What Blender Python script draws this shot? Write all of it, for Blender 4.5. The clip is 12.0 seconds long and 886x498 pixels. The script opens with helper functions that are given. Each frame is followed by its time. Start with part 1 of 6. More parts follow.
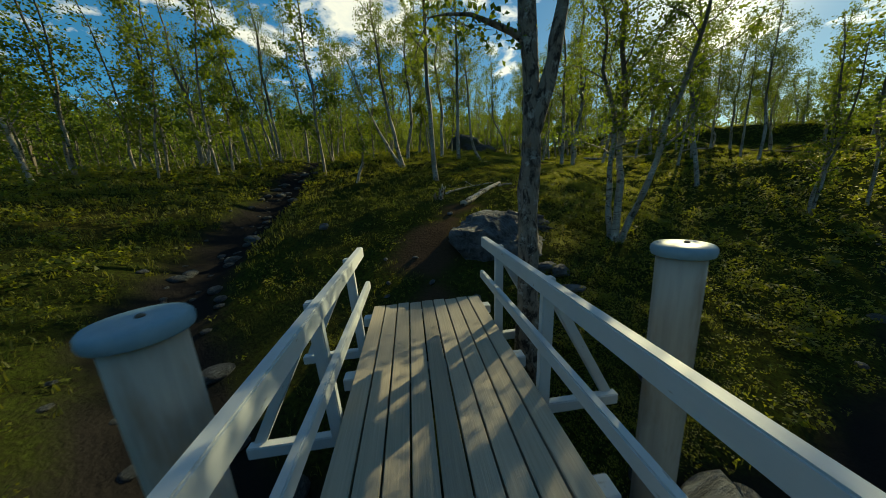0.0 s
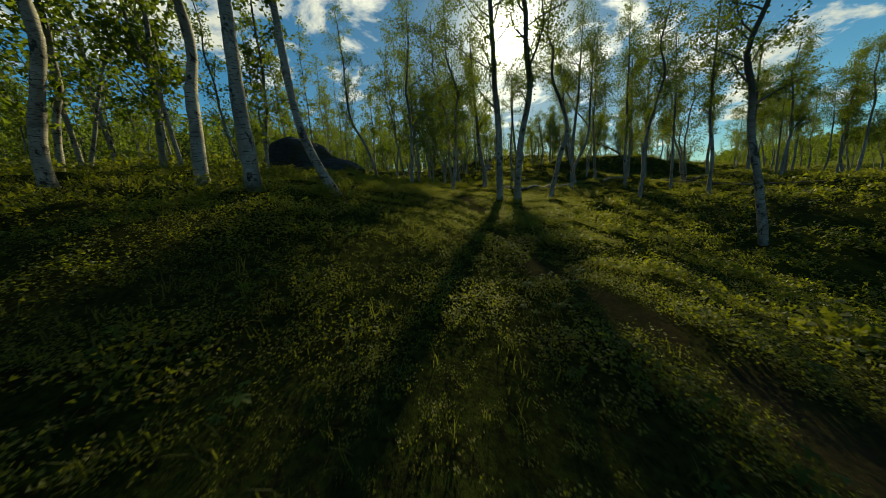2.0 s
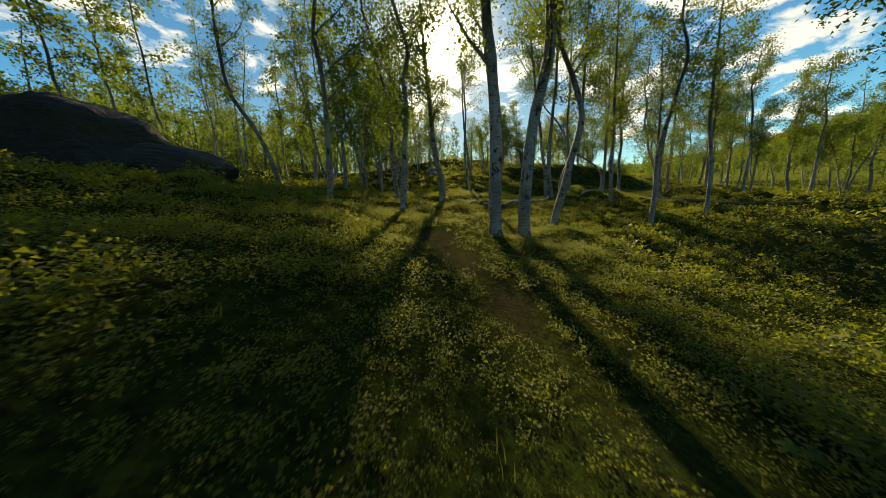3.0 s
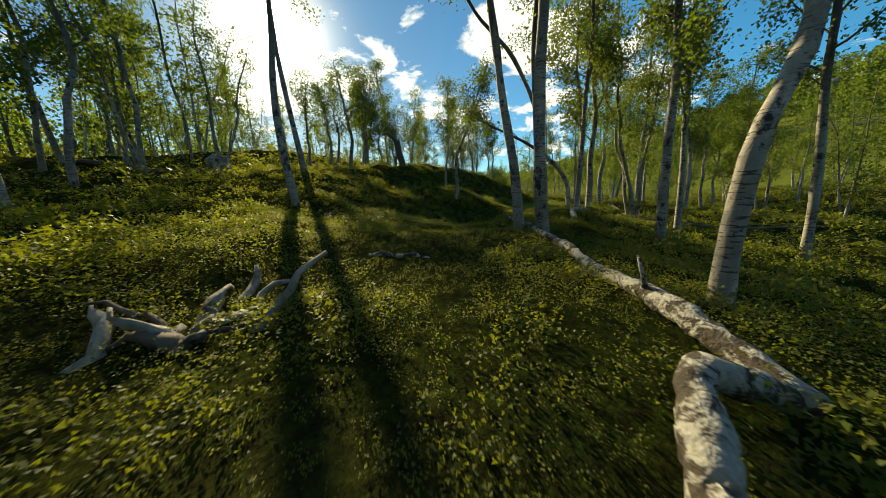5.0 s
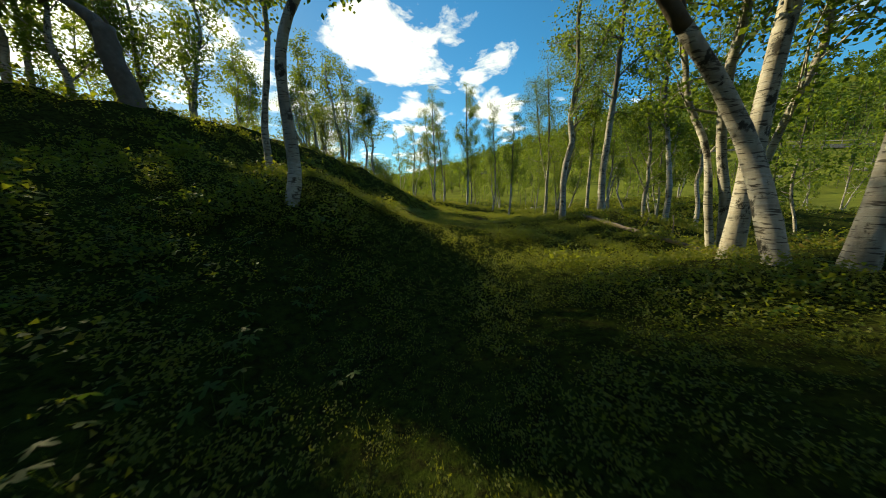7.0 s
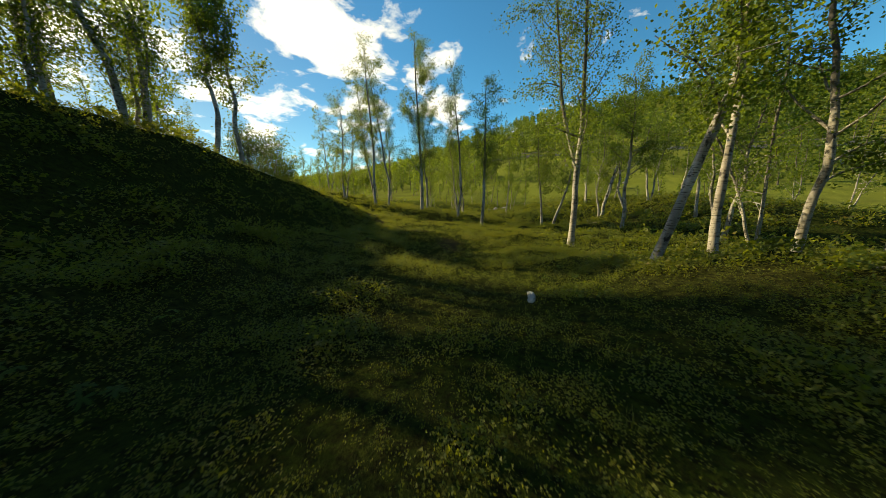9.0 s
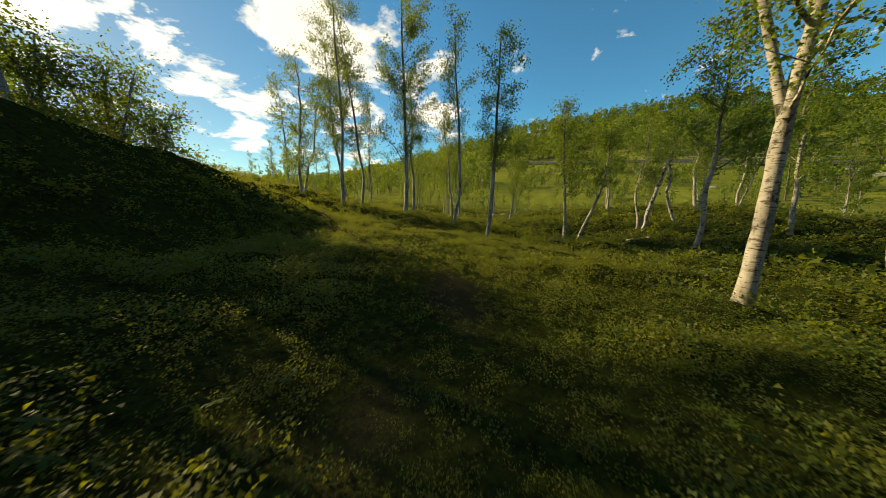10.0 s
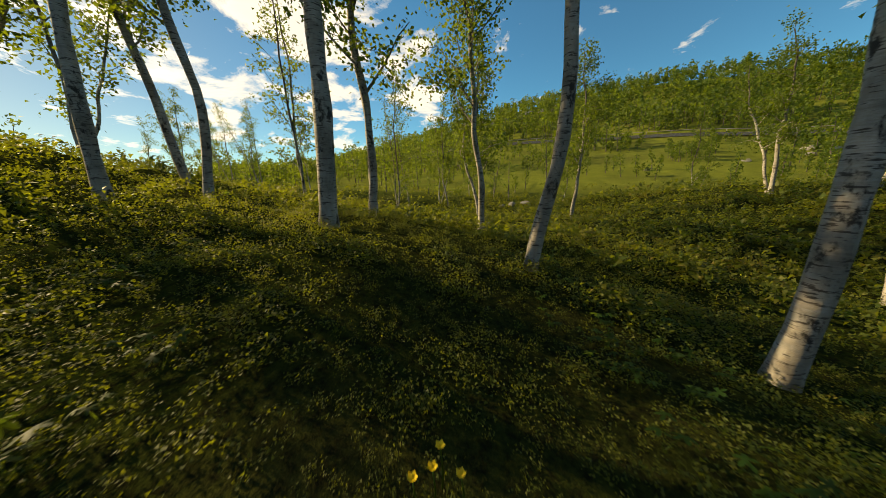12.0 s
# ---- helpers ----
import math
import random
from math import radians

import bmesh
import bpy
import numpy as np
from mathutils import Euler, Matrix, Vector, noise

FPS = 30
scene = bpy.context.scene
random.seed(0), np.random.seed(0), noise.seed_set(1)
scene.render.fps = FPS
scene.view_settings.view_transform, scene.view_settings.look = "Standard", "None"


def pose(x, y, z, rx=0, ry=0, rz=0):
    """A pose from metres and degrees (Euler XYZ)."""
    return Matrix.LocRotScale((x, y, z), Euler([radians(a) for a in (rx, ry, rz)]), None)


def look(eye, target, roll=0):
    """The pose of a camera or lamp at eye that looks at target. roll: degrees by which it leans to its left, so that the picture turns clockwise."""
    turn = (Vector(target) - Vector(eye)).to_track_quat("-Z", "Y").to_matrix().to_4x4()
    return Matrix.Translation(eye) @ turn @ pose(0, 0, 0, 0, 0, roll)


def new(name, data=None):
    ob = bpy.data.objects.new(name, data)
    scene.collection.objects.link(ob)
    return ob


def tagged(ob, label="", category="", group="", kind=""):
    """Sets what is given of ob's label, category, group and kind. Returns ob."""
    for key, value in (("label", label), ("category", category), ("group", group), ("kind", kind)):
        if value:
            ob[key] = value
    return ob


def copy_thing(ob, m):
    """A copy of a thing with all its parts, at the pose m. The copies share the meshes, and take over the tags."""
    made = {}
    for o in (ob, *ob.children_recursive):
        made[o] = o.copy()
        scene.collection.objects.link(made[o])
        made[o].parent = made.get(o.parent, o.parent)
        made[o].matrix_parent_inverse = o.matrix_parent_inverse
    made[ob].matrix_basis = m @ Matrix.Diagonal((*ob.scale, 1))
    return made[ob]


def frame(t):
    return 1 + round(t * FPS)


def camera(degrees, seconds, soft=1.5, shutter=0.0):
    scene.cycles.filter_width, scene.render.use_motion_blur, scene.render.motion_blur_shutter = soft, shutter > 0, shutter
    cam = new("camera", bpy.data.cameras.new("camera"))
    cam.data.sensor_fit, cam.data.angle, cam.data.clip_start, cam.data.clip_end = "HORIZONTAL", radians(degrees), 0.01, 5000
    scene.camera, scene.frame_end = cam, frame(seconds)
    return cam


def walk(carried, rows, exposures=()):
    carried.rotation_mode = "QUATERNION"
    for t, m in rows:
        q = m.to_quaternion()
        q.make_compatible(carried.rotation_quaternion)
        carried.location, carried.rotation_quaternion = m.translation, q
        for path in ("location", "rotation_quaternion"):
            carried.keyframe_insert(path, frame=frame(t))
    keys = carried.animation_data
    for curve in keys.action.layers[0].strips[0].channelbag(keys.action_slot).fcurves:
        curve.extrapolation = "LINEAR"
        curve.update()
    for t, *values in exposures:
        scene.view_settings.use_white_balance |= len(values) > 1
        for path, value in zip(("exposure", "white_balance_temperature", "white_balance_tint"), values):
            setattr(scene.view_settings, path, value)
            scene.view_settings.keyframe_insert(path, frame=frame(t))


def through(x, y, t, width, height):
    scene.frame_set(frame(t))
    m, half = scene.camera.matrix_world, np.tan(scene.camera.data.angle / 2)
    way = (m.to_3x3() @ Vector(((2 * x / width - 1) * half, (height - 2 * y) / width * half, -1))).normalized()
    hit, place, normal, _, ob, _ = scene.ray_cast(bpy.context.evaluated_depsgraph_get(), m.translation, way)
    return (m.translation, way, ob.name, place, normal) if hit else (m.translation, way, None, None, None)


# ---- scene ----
cam = camera(115.0, 12.0, soft=0.25, shutter=0.055)
PATH = [
    (0, (0.000, 0.000, 2.000), (-1.317, 1.437, 1.554), -3.74),
    (0.3, (-0.909, 0.911, 1.968), (-2.133, 2.439, 1.558), -4.13),
    (0.5, (-1.441, 1.500, 2.054), (-2.602, 3.078, 1.651), -4.72),
    (1, (-2.745, 3.219, 2.194), (-3.695, 4.939, 1.822), -5.17),
    (1.5, (-3.718, 5.020, 2.445), (-4.441, 6.849, 2.078), -4.59),
    (2, (-4.519, 6.619, 2.716), (-5.021, 8.521, 2.353), -4.51),
    (2.5, (-5.233, 8.240, 2.998), (-5.510, 10.185, 2.623), -4.17),
    (2.7, (-5.501, 8.887, 3.076), (-5.689, 10.842, 2.699), -3.81),
    (4.3, (-4.963, 14.961, 3.163), (-4.386, 16.843, 2.808), -3.36),
    (4.5, (-4.825, 15.510, 3.224), (-4.163, 17.362, 2.863), -3.11),
    (5, (-4.588, 16.870, 3.268), (-3.690, 18.619, 2.900), -2.79),
    (5.5, (-4.140, 18.115, 3.227), (-3.021, 19.733, 2.865), -1.86),
    (6, (-3.431, 19.237, 3.243), (-2.126, 20.707, 2.874), -1.21),
    (6.3, (-2.983, 19.855, 3.233), (-1.579, 21.230, 2.863), -1.42),
    (6.6, (-2.508, 20.431, 3.221), (-1.026, 21.724, 2.857), -1.26),
    (7, (-1.818, 21.184, 3.216), (-0.254, 22.374, 2.848), -1.06),
    (7.2, (-1.444, 21.534, 3.230), (0.152, 22.681, 2.863), -1.03),
    (8.8, (1.932, 23.698, 3.380), (3.657, 24.631, 2.988), -2.28),
    (9, (2.428, 24.024, 3.329), (4.166, 24.934, 2.939), -1.59),
    (9.2, (2.914, 24.337, 3.274), (4.665, 25.225, 2.892), -0.97),
    (9.5, (3.642, 24.812, 3.148), (5.416, 25.667, 2.796), -0.65),
    (10, (5.241, 25.541, 3.077), (7.021, 26.381, 2.725), 0.51),
    (10.5, (6.760, 26.285, 3.125), (8.540, 27.113, 2.742), 1.02),
    (11, (8.287, 27.137, 2.979), (10.077, 27.942, 2.597), 1.08),
    (11.5, (9.800, 28.010, 2.889), (11.599, 28.793, 2.503), 0.18),
    (11.8, (10.688, 28.494, 2.910), (12.483, 29.271, 2.494), -0.61),
    (12, (11.242, 28.803, 2.932), (13.036, 29.565, 2.486), -1.26),
]
walk(cam, [(t, look(eye, target, roll)) for t, eye, target, roll in PATH],
     [(0.0, 0.38, 7650, -6), (0.6, -0.12, 7100, -12), (2.0, 0.0, 7600, -8), (2.5, 0.6, 9000, 4), (2.7, 0.65, 8800, 3), (4.3, 0.6, 7600, -2), (5.0, 0.72, 7700, 0), (5.5, 0.95, 8100, 2), (6.5, 0.88, 7600, -2), (7.0, 0.85, 7500, -2), (9.5, 0.8, 8500, 3), (11.0, 0.7, 9300, 7), (12.0, 0.65, 9300, 9)])

# ---- light ----
SUN_ELEVATION = radians(24.7)
SUN_WAY = Vector((0.0, math.cos(SUN_ELEVATION), math.sin(SUN_ELEVATION)))
scene.view_settings.exposure = 0.0

sun = new("sun", bpy.data.lights.new("sun", "SUN"))
sun.data.energy, sun.data.angle, sun.data.color = 5.0, radians(0.55), (1.0, 0.86, 0.56)
sun.matrix_world = look(SUN_WAY * 50, (0, 0, 0))


def wire(tree, a, b):
    tree.links.new(a, b)
    return b


def node(tree, kind, **values):
    n = tree.nodes.new(kind)
    for key, value in values.items():
        n.inputs[key].default_value = value
    return n


def maths(tree, op, a, b=0.5, clamp=False):
    n = node(tree, "ShaderNodeMath")
    n.operation, n.use_clamp = op, clamp
    for i, v in enumerate((a, b)):
        if hasattr(v, "links"):
            tree.links.new(v, n.inputs[i])
        else:
            n.inputs[i].default_value = v
    return n.outputs[0]


def ramp(tree, fac, *stops):
    n = node(tree, "ShaderNodeValToRGB")
    el = n.color_ramp.elements
    while len(el) < len(stops):
        el.new(0.5)
    for e, (at, c) in zip(el, stops):
        e.position = at
        e.color = (*c, 1) if len(c) == 3 else c
    if fac is not None:
        tree.links.new(fac, n.inputs[0])
    return n.outputs[0]


def mix(tree, fac, a, b, blend="MIX"):
    n = node(tree, "ShaderNodeMix")
    n.data_type, n.blend_type = "RGBA", blend
    for i, v in ((0, fac), (6, a), (7, b)):
        if hasattr(v, "links"):
            tree.links.new(v, n.inputs[i])
        elif i == 0:
            n.inputs[0].default_value = v
        else:
            n.inputs[i].default_value = (*v, 1)
    return n.outputs[2]


def noise_tex(tree, vec, scale, detail=4.0, rough=0.55, distortion=0.0):
    n = node(tree, "ShaderNodeTexNoise", Scale=scale, Detail=detail, Roughness=rough, Distortion=distortion)
    if vec is not None:
        tree.links.new(vec, n.inputs["Vector"])
    return n.outputs["Fac"]


# Sky with broken cumulus: thick round the sun, clear over the hillside.
world = bpy.data.worlds.new("sky")
scene.world = world
world.use_nodes = True
wt = world.node_tree
wt.nodes.clear()
sky = node(wt, "ShaderNodeTexSky")
sky.sky_type, sky.sun_disc, sky.sun_elevation, sky.sun_rotation = "NISHITA", False, SUN_ELEVATION, 0.0
sky.altitude, sky.air_density, sky.dust_density, sky.ozone_density = 600.0, 1.0, 0.2, 1.2
coord = node(wt, "ShaderNodeTexCoord").outputs["Generated"]
sep = node(wt, "ShaderNodeSeparateXYZ")
wire(wt, coord, sep.inputs[0])
# clouds lie on a plane overhead, so that they flatten towards the horizon
height = maths(wt, "MAXIMUM", sep.outputs[2], 0.0)
height = maths(wt, "ADD", height, 0.22)
plane = node(wt, "ShaderNodeCombineXYZ")
wire(wt, maths(wt, "DIVIDE", sep.outputs[0], height), plane.inputs[0])
wire(wt, maths(wt, "DIVIDE", sep.outputs[1], height), plane.inputs[1])
plane.inputs[2].default_value = 3.7
big = noise_tex(wt, plane.outputs[0], 3.4, 9.0, 0.62, 0.35)
# (bearing from the sun's, height, breadth in degrees, weight) of the cloud banks
CLOUDS = ((46, 25, 6.5, 0.30), (40, 26, 4.0, 0.22), (35, 25, 3.0, 0.16), (21, 23, 4.5, 0.26), (25, 17.5, 3.0, 0.22), (30, 14, 3.0, 0.2), (33, 10, 3.5, 0.2), (48, 13.5, 4.0, 0.24),
          (50, 7, 2.5, 0.15), (60, 15, 3.0, 0.18), (65, 15, 3.0, 0.2), (66, 23, 2.2, 0.17), (60, 19.5, 1.8, 0.14), (4, 28, 6.0, 0.28), (-2, 17, 5.0, 0.2), (12, 19, 3.0, 0.18),
          (-26, 29, 4.5, 0.24), (-42, 22, 3.5, 0.2), (-56, 25, 6.0, 0.26), (-70, 23, 5.0, 0.24), (-100, 35, 12.0, 0.2), (150, 45, 18.0, 0.15))
cover = maths(wt, "ADD", maths(wt, "MULTIPLY", big, 1.25), -0.2)
for bearing, height_over, breadth, weight in CLOUDS:
    b, e = radians(bearing), radians(height_over)
    aim = node(wt, "ShaderNodeVectorMath")
    aim.operation = "DOT_PRODUCT"
    wire(wt, coord, aim.inputs[0])
    aim.inputs[1].default_value = (math.sin(b) * math.cos(e), math.cos(b) * math.cos(e), math.sin(e))
    lump = maths(wt, "POWER", maths(wt, "MAXIMUM", aim.outputs["Value"], 0.0), 1.4 / radians(breadth) ** 2)
    cover = maths(wt, "ADD", cover, maths(wt, "MULTIPLY", lump, weight * 0.85))
shape = ramp(wt, cover, (0.53, (0, 0, 0)), (0.68, (1, 1, 1)))
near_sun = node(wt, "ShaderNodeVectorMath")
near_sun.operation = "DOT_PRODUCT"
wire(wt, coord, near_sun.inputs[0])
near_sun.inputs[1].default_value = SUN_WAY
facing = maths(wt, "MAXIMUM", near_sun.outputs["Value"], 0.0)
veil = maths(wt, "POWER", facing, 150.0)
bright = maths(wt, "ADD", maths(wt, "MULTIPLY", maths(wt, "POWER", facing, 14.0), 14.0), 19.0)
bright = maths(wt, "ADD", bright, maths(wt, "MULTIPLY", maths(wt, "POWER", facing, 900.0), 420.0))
tone = mix(wt, ramp(wt, cover, (0.6, (0, 0, 0)), (0.8, (1, 1, 1))), (1.0, 0.97, 0.92), (0.74, 0.77, 0.82))
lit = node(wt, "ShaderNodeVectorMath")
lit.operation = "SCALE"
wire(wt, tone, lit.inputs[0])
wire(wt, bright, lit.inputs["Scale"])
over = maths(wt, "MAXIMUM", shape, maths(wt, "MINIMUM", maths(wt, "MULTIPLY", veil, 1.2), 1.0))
# paler towards the sun and the horizon, deep blue away from it
deep = maths(wt, "SUBTRACT", 1.0, maths(wt, "POWER", facing, 3.0))
deep = maths(wt, "ADD", deep, maths(wt, "MULTIPLY", maths(wt, "SUBTRACT", sep.outputs[2], 0.25), 0.8), True)
azure = mix(wt, 1.0, sky.outputs[0], mix(wt, deep, (0.95, 1.2, 1.4), (0.55, 1.75, 2.45)), "MULTIPLY")
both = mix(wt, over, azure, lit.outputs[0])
back = node(wt, "ShaderNodeBackground", Strength=0.045)
wire(wt, both, back.inputs[0])
wire(wt, back.outputs[0], node(wt, "ShaderNodeOutputWorld").inputs[0])


# ---- materials ----
def material(name):
    m = bpy.data.materials.new(name)
    m.use_nodes = True
    t = m.node_tree
    t.nodes.clear()
    return m, t, node(t, "ShaderNodeOutputMaterial")


def solid(name, build, roughness=0.8, bump=None, metallic=0.0, specular=0.3):
    """build(tree, position) gives the colour and, as a second value or None, the height for the bump."""
    m, t, out = material(name)
    pos = node(t, "ShaderNodeTexCoord").outputs["Object"]
    colour, high = build(t, pos)
    s = node(t, "ShaderNodeBsdfPrincipled", Roughness=roughness, Metallic=metallic)
    s.inputs["Specular IOR Level"].default_value = specular
    wire(t, colour, s.inputs["Base Color"])
    if high is not None and bump:
        b = node(t, "ShaderNodeBump", Strength=bump[0], Distance=bump[1])
        wire(t, high, b.inputs["Height"])
        wire(t, b.outputs[0], s.inputs["Normal"])
    wire(t, s.outputs[0], out.inputs[0])
    return m


def stretched(t, pos, x, y, z):
    n = node(t, "ShaderNodeMapping")
    wire(t, pos, n.inputs["Vector"])
    n.inputs["Scale"].default_value = (x, y, z)
    return n.outputs[0]


def leaf_material(name, stops, through_colour, through=0.45, gloss=0.5, patch=0.35, shine=0.25):
    """Thin leaves: light comes through them; each differs, and they change over the ground in patches."""
    m, t, out = material(name)
    each = node(t, "ShaderNodeNewGeometry")
    patches = noise_tex(t, each.outputs["Position"], patch, 3.0)
    clumps = noise_tex(t, each.outputs["Position"], 5.5, 3.0, 0.6)
    f = maths(t, "ADD", maths(t, "MULTIPLY", each.outputs["Random Per Island"], 0.36), maths(t, "MULTIPLY", patches, 0.7))
    f = maths(t, "SUBTRACT", maths(t, "ADD", f, maths(t, "MULTIPLY", clumps, 0.75)), 0.35)
    colour = ramp(t, f, *stops)
    s = node(t, "ShaderNodeBsdfPrincipled", Roughness=gloss)
    s.inputs["Specular IOR Level"].default_value = shine
    wire(t, colour, s.inputs["Base Color"])
    tr = node(t, "ShaderNodeBsdfTranslucent")
    wire(t, mix(t, 0.75, colour, through_colour), tr.inputs[0])
    mx = node(t, "ShaderNodeMixShader")
    mx.inputs[0].default_value = through
    wire(t, s.outputs[0], mx.inputs[1])
    wire(t, tr.outputs[0], mx.inputs[2])
    wire(t, mx.outputs[0], out.inputs[0])
    return m


def birch_bark(t, pos):
    """White paper bark with dark lenticels across it, grey scars, lichen and a sooty, cracked foot."""
    fine = noise_tex(t, stretched(t, pos, 14, 14, 95), 1.0, 5.0, 0.65)
    dashes = noise_tex(t, stretched(t, pos, 13, 13, 85), 1.0, 2.0, 0.55)
    bands = noise_tex(t, stretched(t, pos, 2.5, 2.5, 13), 1.0, 4.0, 0.6)
    patches = noise_tex(t, stretched(t, pos, 5, 5, 2.2), 1.0, 5.0, 0.65)
    scars = noise_tex(t, stretched(t, pos, 9, 9, 6), 1.0, 6.0, 0.7)
    colour = mix(t, ramp(t, patches, (0.36, (0, 0, 0)), (0.64, (1, 1, 1))), (0.17, 0.155, 0.135), (0.50, 0.475, 0.44))
    colour = mix(t, ramp(t, fine, (0.40, (0, 0, 0)), (0.68, (0.8, 0.8, 0.8))), colour, (0.30, 0.255, 0.21))
    colour = mix(t, ramp(t, bands, (0.54, (0, 0, 0)), (0.70, (0.7, 0.7, 0.7))), colour, (0.13, 0.115, 0.10))
    colour = mix(t, ramp(t, dashes, (0.57, (0, 0, 0)), (0.64, (0.9, 0.9, 0.9))), colour, (0.05, 0.04, 0.035))
    colour = mix(t, ramp(t, scars, (0.55, (0, 0, 0)), (0.61, (1, 1, 1))), colour, (0.04, 0.036, 0.032))
    sp = node(t, "ShaderNodeSeparateXYZ")
    wire(t, pos, sp.inputs[0])
    foot = maths(t, "SUBTRACT", 0.5, maths(t, "ADD", sp.outputs[2], maths(t, "MULTIPLY", scars, 0.9)))
    colour = mix(t, maths(t, "MULTIPLY", foot, 3.0, True), colour, (0.09, 0.08, 0.068))
    # older twigs high up turn brown
    high = maths(t, "SUBTRACT", maths(t, "ADD", sp.outputs[2], maths(t, "MULTIPLY", patches, 3.0)), 3.2)
    colour = mix(t, maths(t, "MULTIPLY", high, 0.9, True), colour, (0.085, 0.072, 0.06))
    return colour, maths(t, "ADD", maths(t, "MULTIPLY", fine, 0.5), maths(t, "MULTIPLY", scars, -1.0))


def old_bark(t, pos):
    """Grey-brown, deeply cracked bark with pale lichen."""
    cracks = noise_tex(t, stretched(t, pos, 16, 16, 7), 1.0, 6.0, 0.7, 0.4)
    plates = noise_tex(t, stretched(t, pos, 5, 5, 4), 1.0, 5.0, 0.65)
    lichen = noise_tex(t, pos, 14.0, 5.0, 0.7)
    colour = mix(t, plates, (0.10, 0.088, 0.076), (0.26, 0.23, 0.20))
    colour = mix(t, ramp(t, cracks, (0.46, (0, 0, 0)), (0.58, (1, 1, 1))), colour, (0.025, 0.022, 0.02))
    return mix(t, ramp(t, lichen, (0.55, (0, 0, 0)), (0.66, (0.8, 0.8, 0.8))), colour, (0.34, 0.35, 0.34)), maths(t, "SUBTRACT", plates, cracks)


def dead_wood(t, pos):
    grain = noise_tex(t, stretched(t, pos, 40, 40, 4), 1.0, 5.0, 0.6)
    blotch = noise_tex(t, pos, 6.0, 4.0, 0.6)
    colour = mix(t, grain, (0.12, 0.10, 0.085), (0.46, 0.43, 0.39))
    colour = mix(t, ramp(t, blotch, (0.5, (0, 0, 0)), (0.64, (1, 1, 1))), colour, (0.05, 0.042, 0.035))
    return colour, grain


def log_bark(t, pos):
    """Bleached bark flaking off dark rotten wood."""
    flakes = noise_tex(t, pos, 17.0, 5.0, 0.65, 0.5)
    patches = noise_tex(t, pos, 5.5, 4.0, 0.6)
    fine = noise_tex(t, pos, 70.0, 3.0, 0.6)
    colour = mix(t, fine, (0.20, 0.185, 0.165), (0.46, 0.44, 0.41))
    worn = maths(t, "ADD", maths(t, "MULTIPLY", flakes, 0.6), maths(t, "MULTIPLY", patches, 0.4))
    colour = mix(t, ramp(t, worn, (0.50, (0, 0, 0)), (0.545, (1, 1, 1))), colour, (0.045, 0.036, 0.028))
    return colour, maths(t, "SUBTRACT", fine, worn)


def branch_bark(t, pos):
    n = noise_tex(t, pos, 18.0, 4.0, 0.6)
    return mix(t, n, (0.045, 0.035, 0.028), (0.19, 0.15, 0.12)), n


def rock_look(t, pos):
    layers = ramp(t, noise_tex(t, stretched(t, pos, 1.6, 20.0, 16), 1.0, 7.0, 0.66, 0.6), (0.34, (0, 0, 0)), (0.68, (1, 1, 1)))
    blotch = noise_tex(t, pos, 2.6, 6.0, 0.6)
    specks = noise_tex(t, pos, 55.0, 3.0, 0.7)
    colour = mix(t, layers, (0.016, 0.02, 0.027), (0.115, 0.138, 0.165))
    colour = mix(t, ramp(t, blotch, (0.5, (0, 0, 0)), (0.72, (1, 1, 1))), colour, (0.16, 0.185, 0.215))
    colour = mix(t, ramp(t, specks, (0.58, (0, 0, 0)), (0.75, (0.6, 0.6, 0.6))), colour, (0.05, 0.05, 0.05))
    lichen = noise_tex(t, pos, 9.0, 5.0, 0.7)
    colour = mix(t, ramp(t, lichen, (0.62, (0, 0, 0)), (0.7, (0.4, 0.4, 0.4))), colour, (0.14, 0.12, 0.085))
    return colour, maths(t, "ADD", layers, maths(t, "MULTIPLY", specks, 0.25))


def dark_schist(t, pos):
    colour, _ = rock_look(t, pos)
    leaf_edges = noise_tex(t, stretched(t, pos, 1.2, 34.0, 30.0), 1.0, 8.0, 0.7, 0.8)
    dark = mix(t, ramp(t, leaf_edges, (0.42, (0, 0, 0)), (0.62, (1, 1, 1))), (0.008, 0.009, 0.011), (0.085, 0.095, 0.11))
    return mix(t, 0.75, colour, dark), leaf_edges


def pale_rock(t, pos):
    colour, high = rock_look(t, pos)
    return mix(t, 0.6, colour, (0.30, 0.28, 0.25)), high


def mossy_rock(t, pos):
    colour, high = rock_look(t, pos)
    dark = mix(t, 0.55, colour, (0.035, 0.036, 0.034))
    moss = noise_tex(t, pos, 1.3, 6.0, 0.65)
    return mix(t, ramp(t, moss, (0.5, (0, 0, 0)), (0.62, (0.85, 0.85, 0.85))), dark, (0.045, 0.05, 0.018)), high


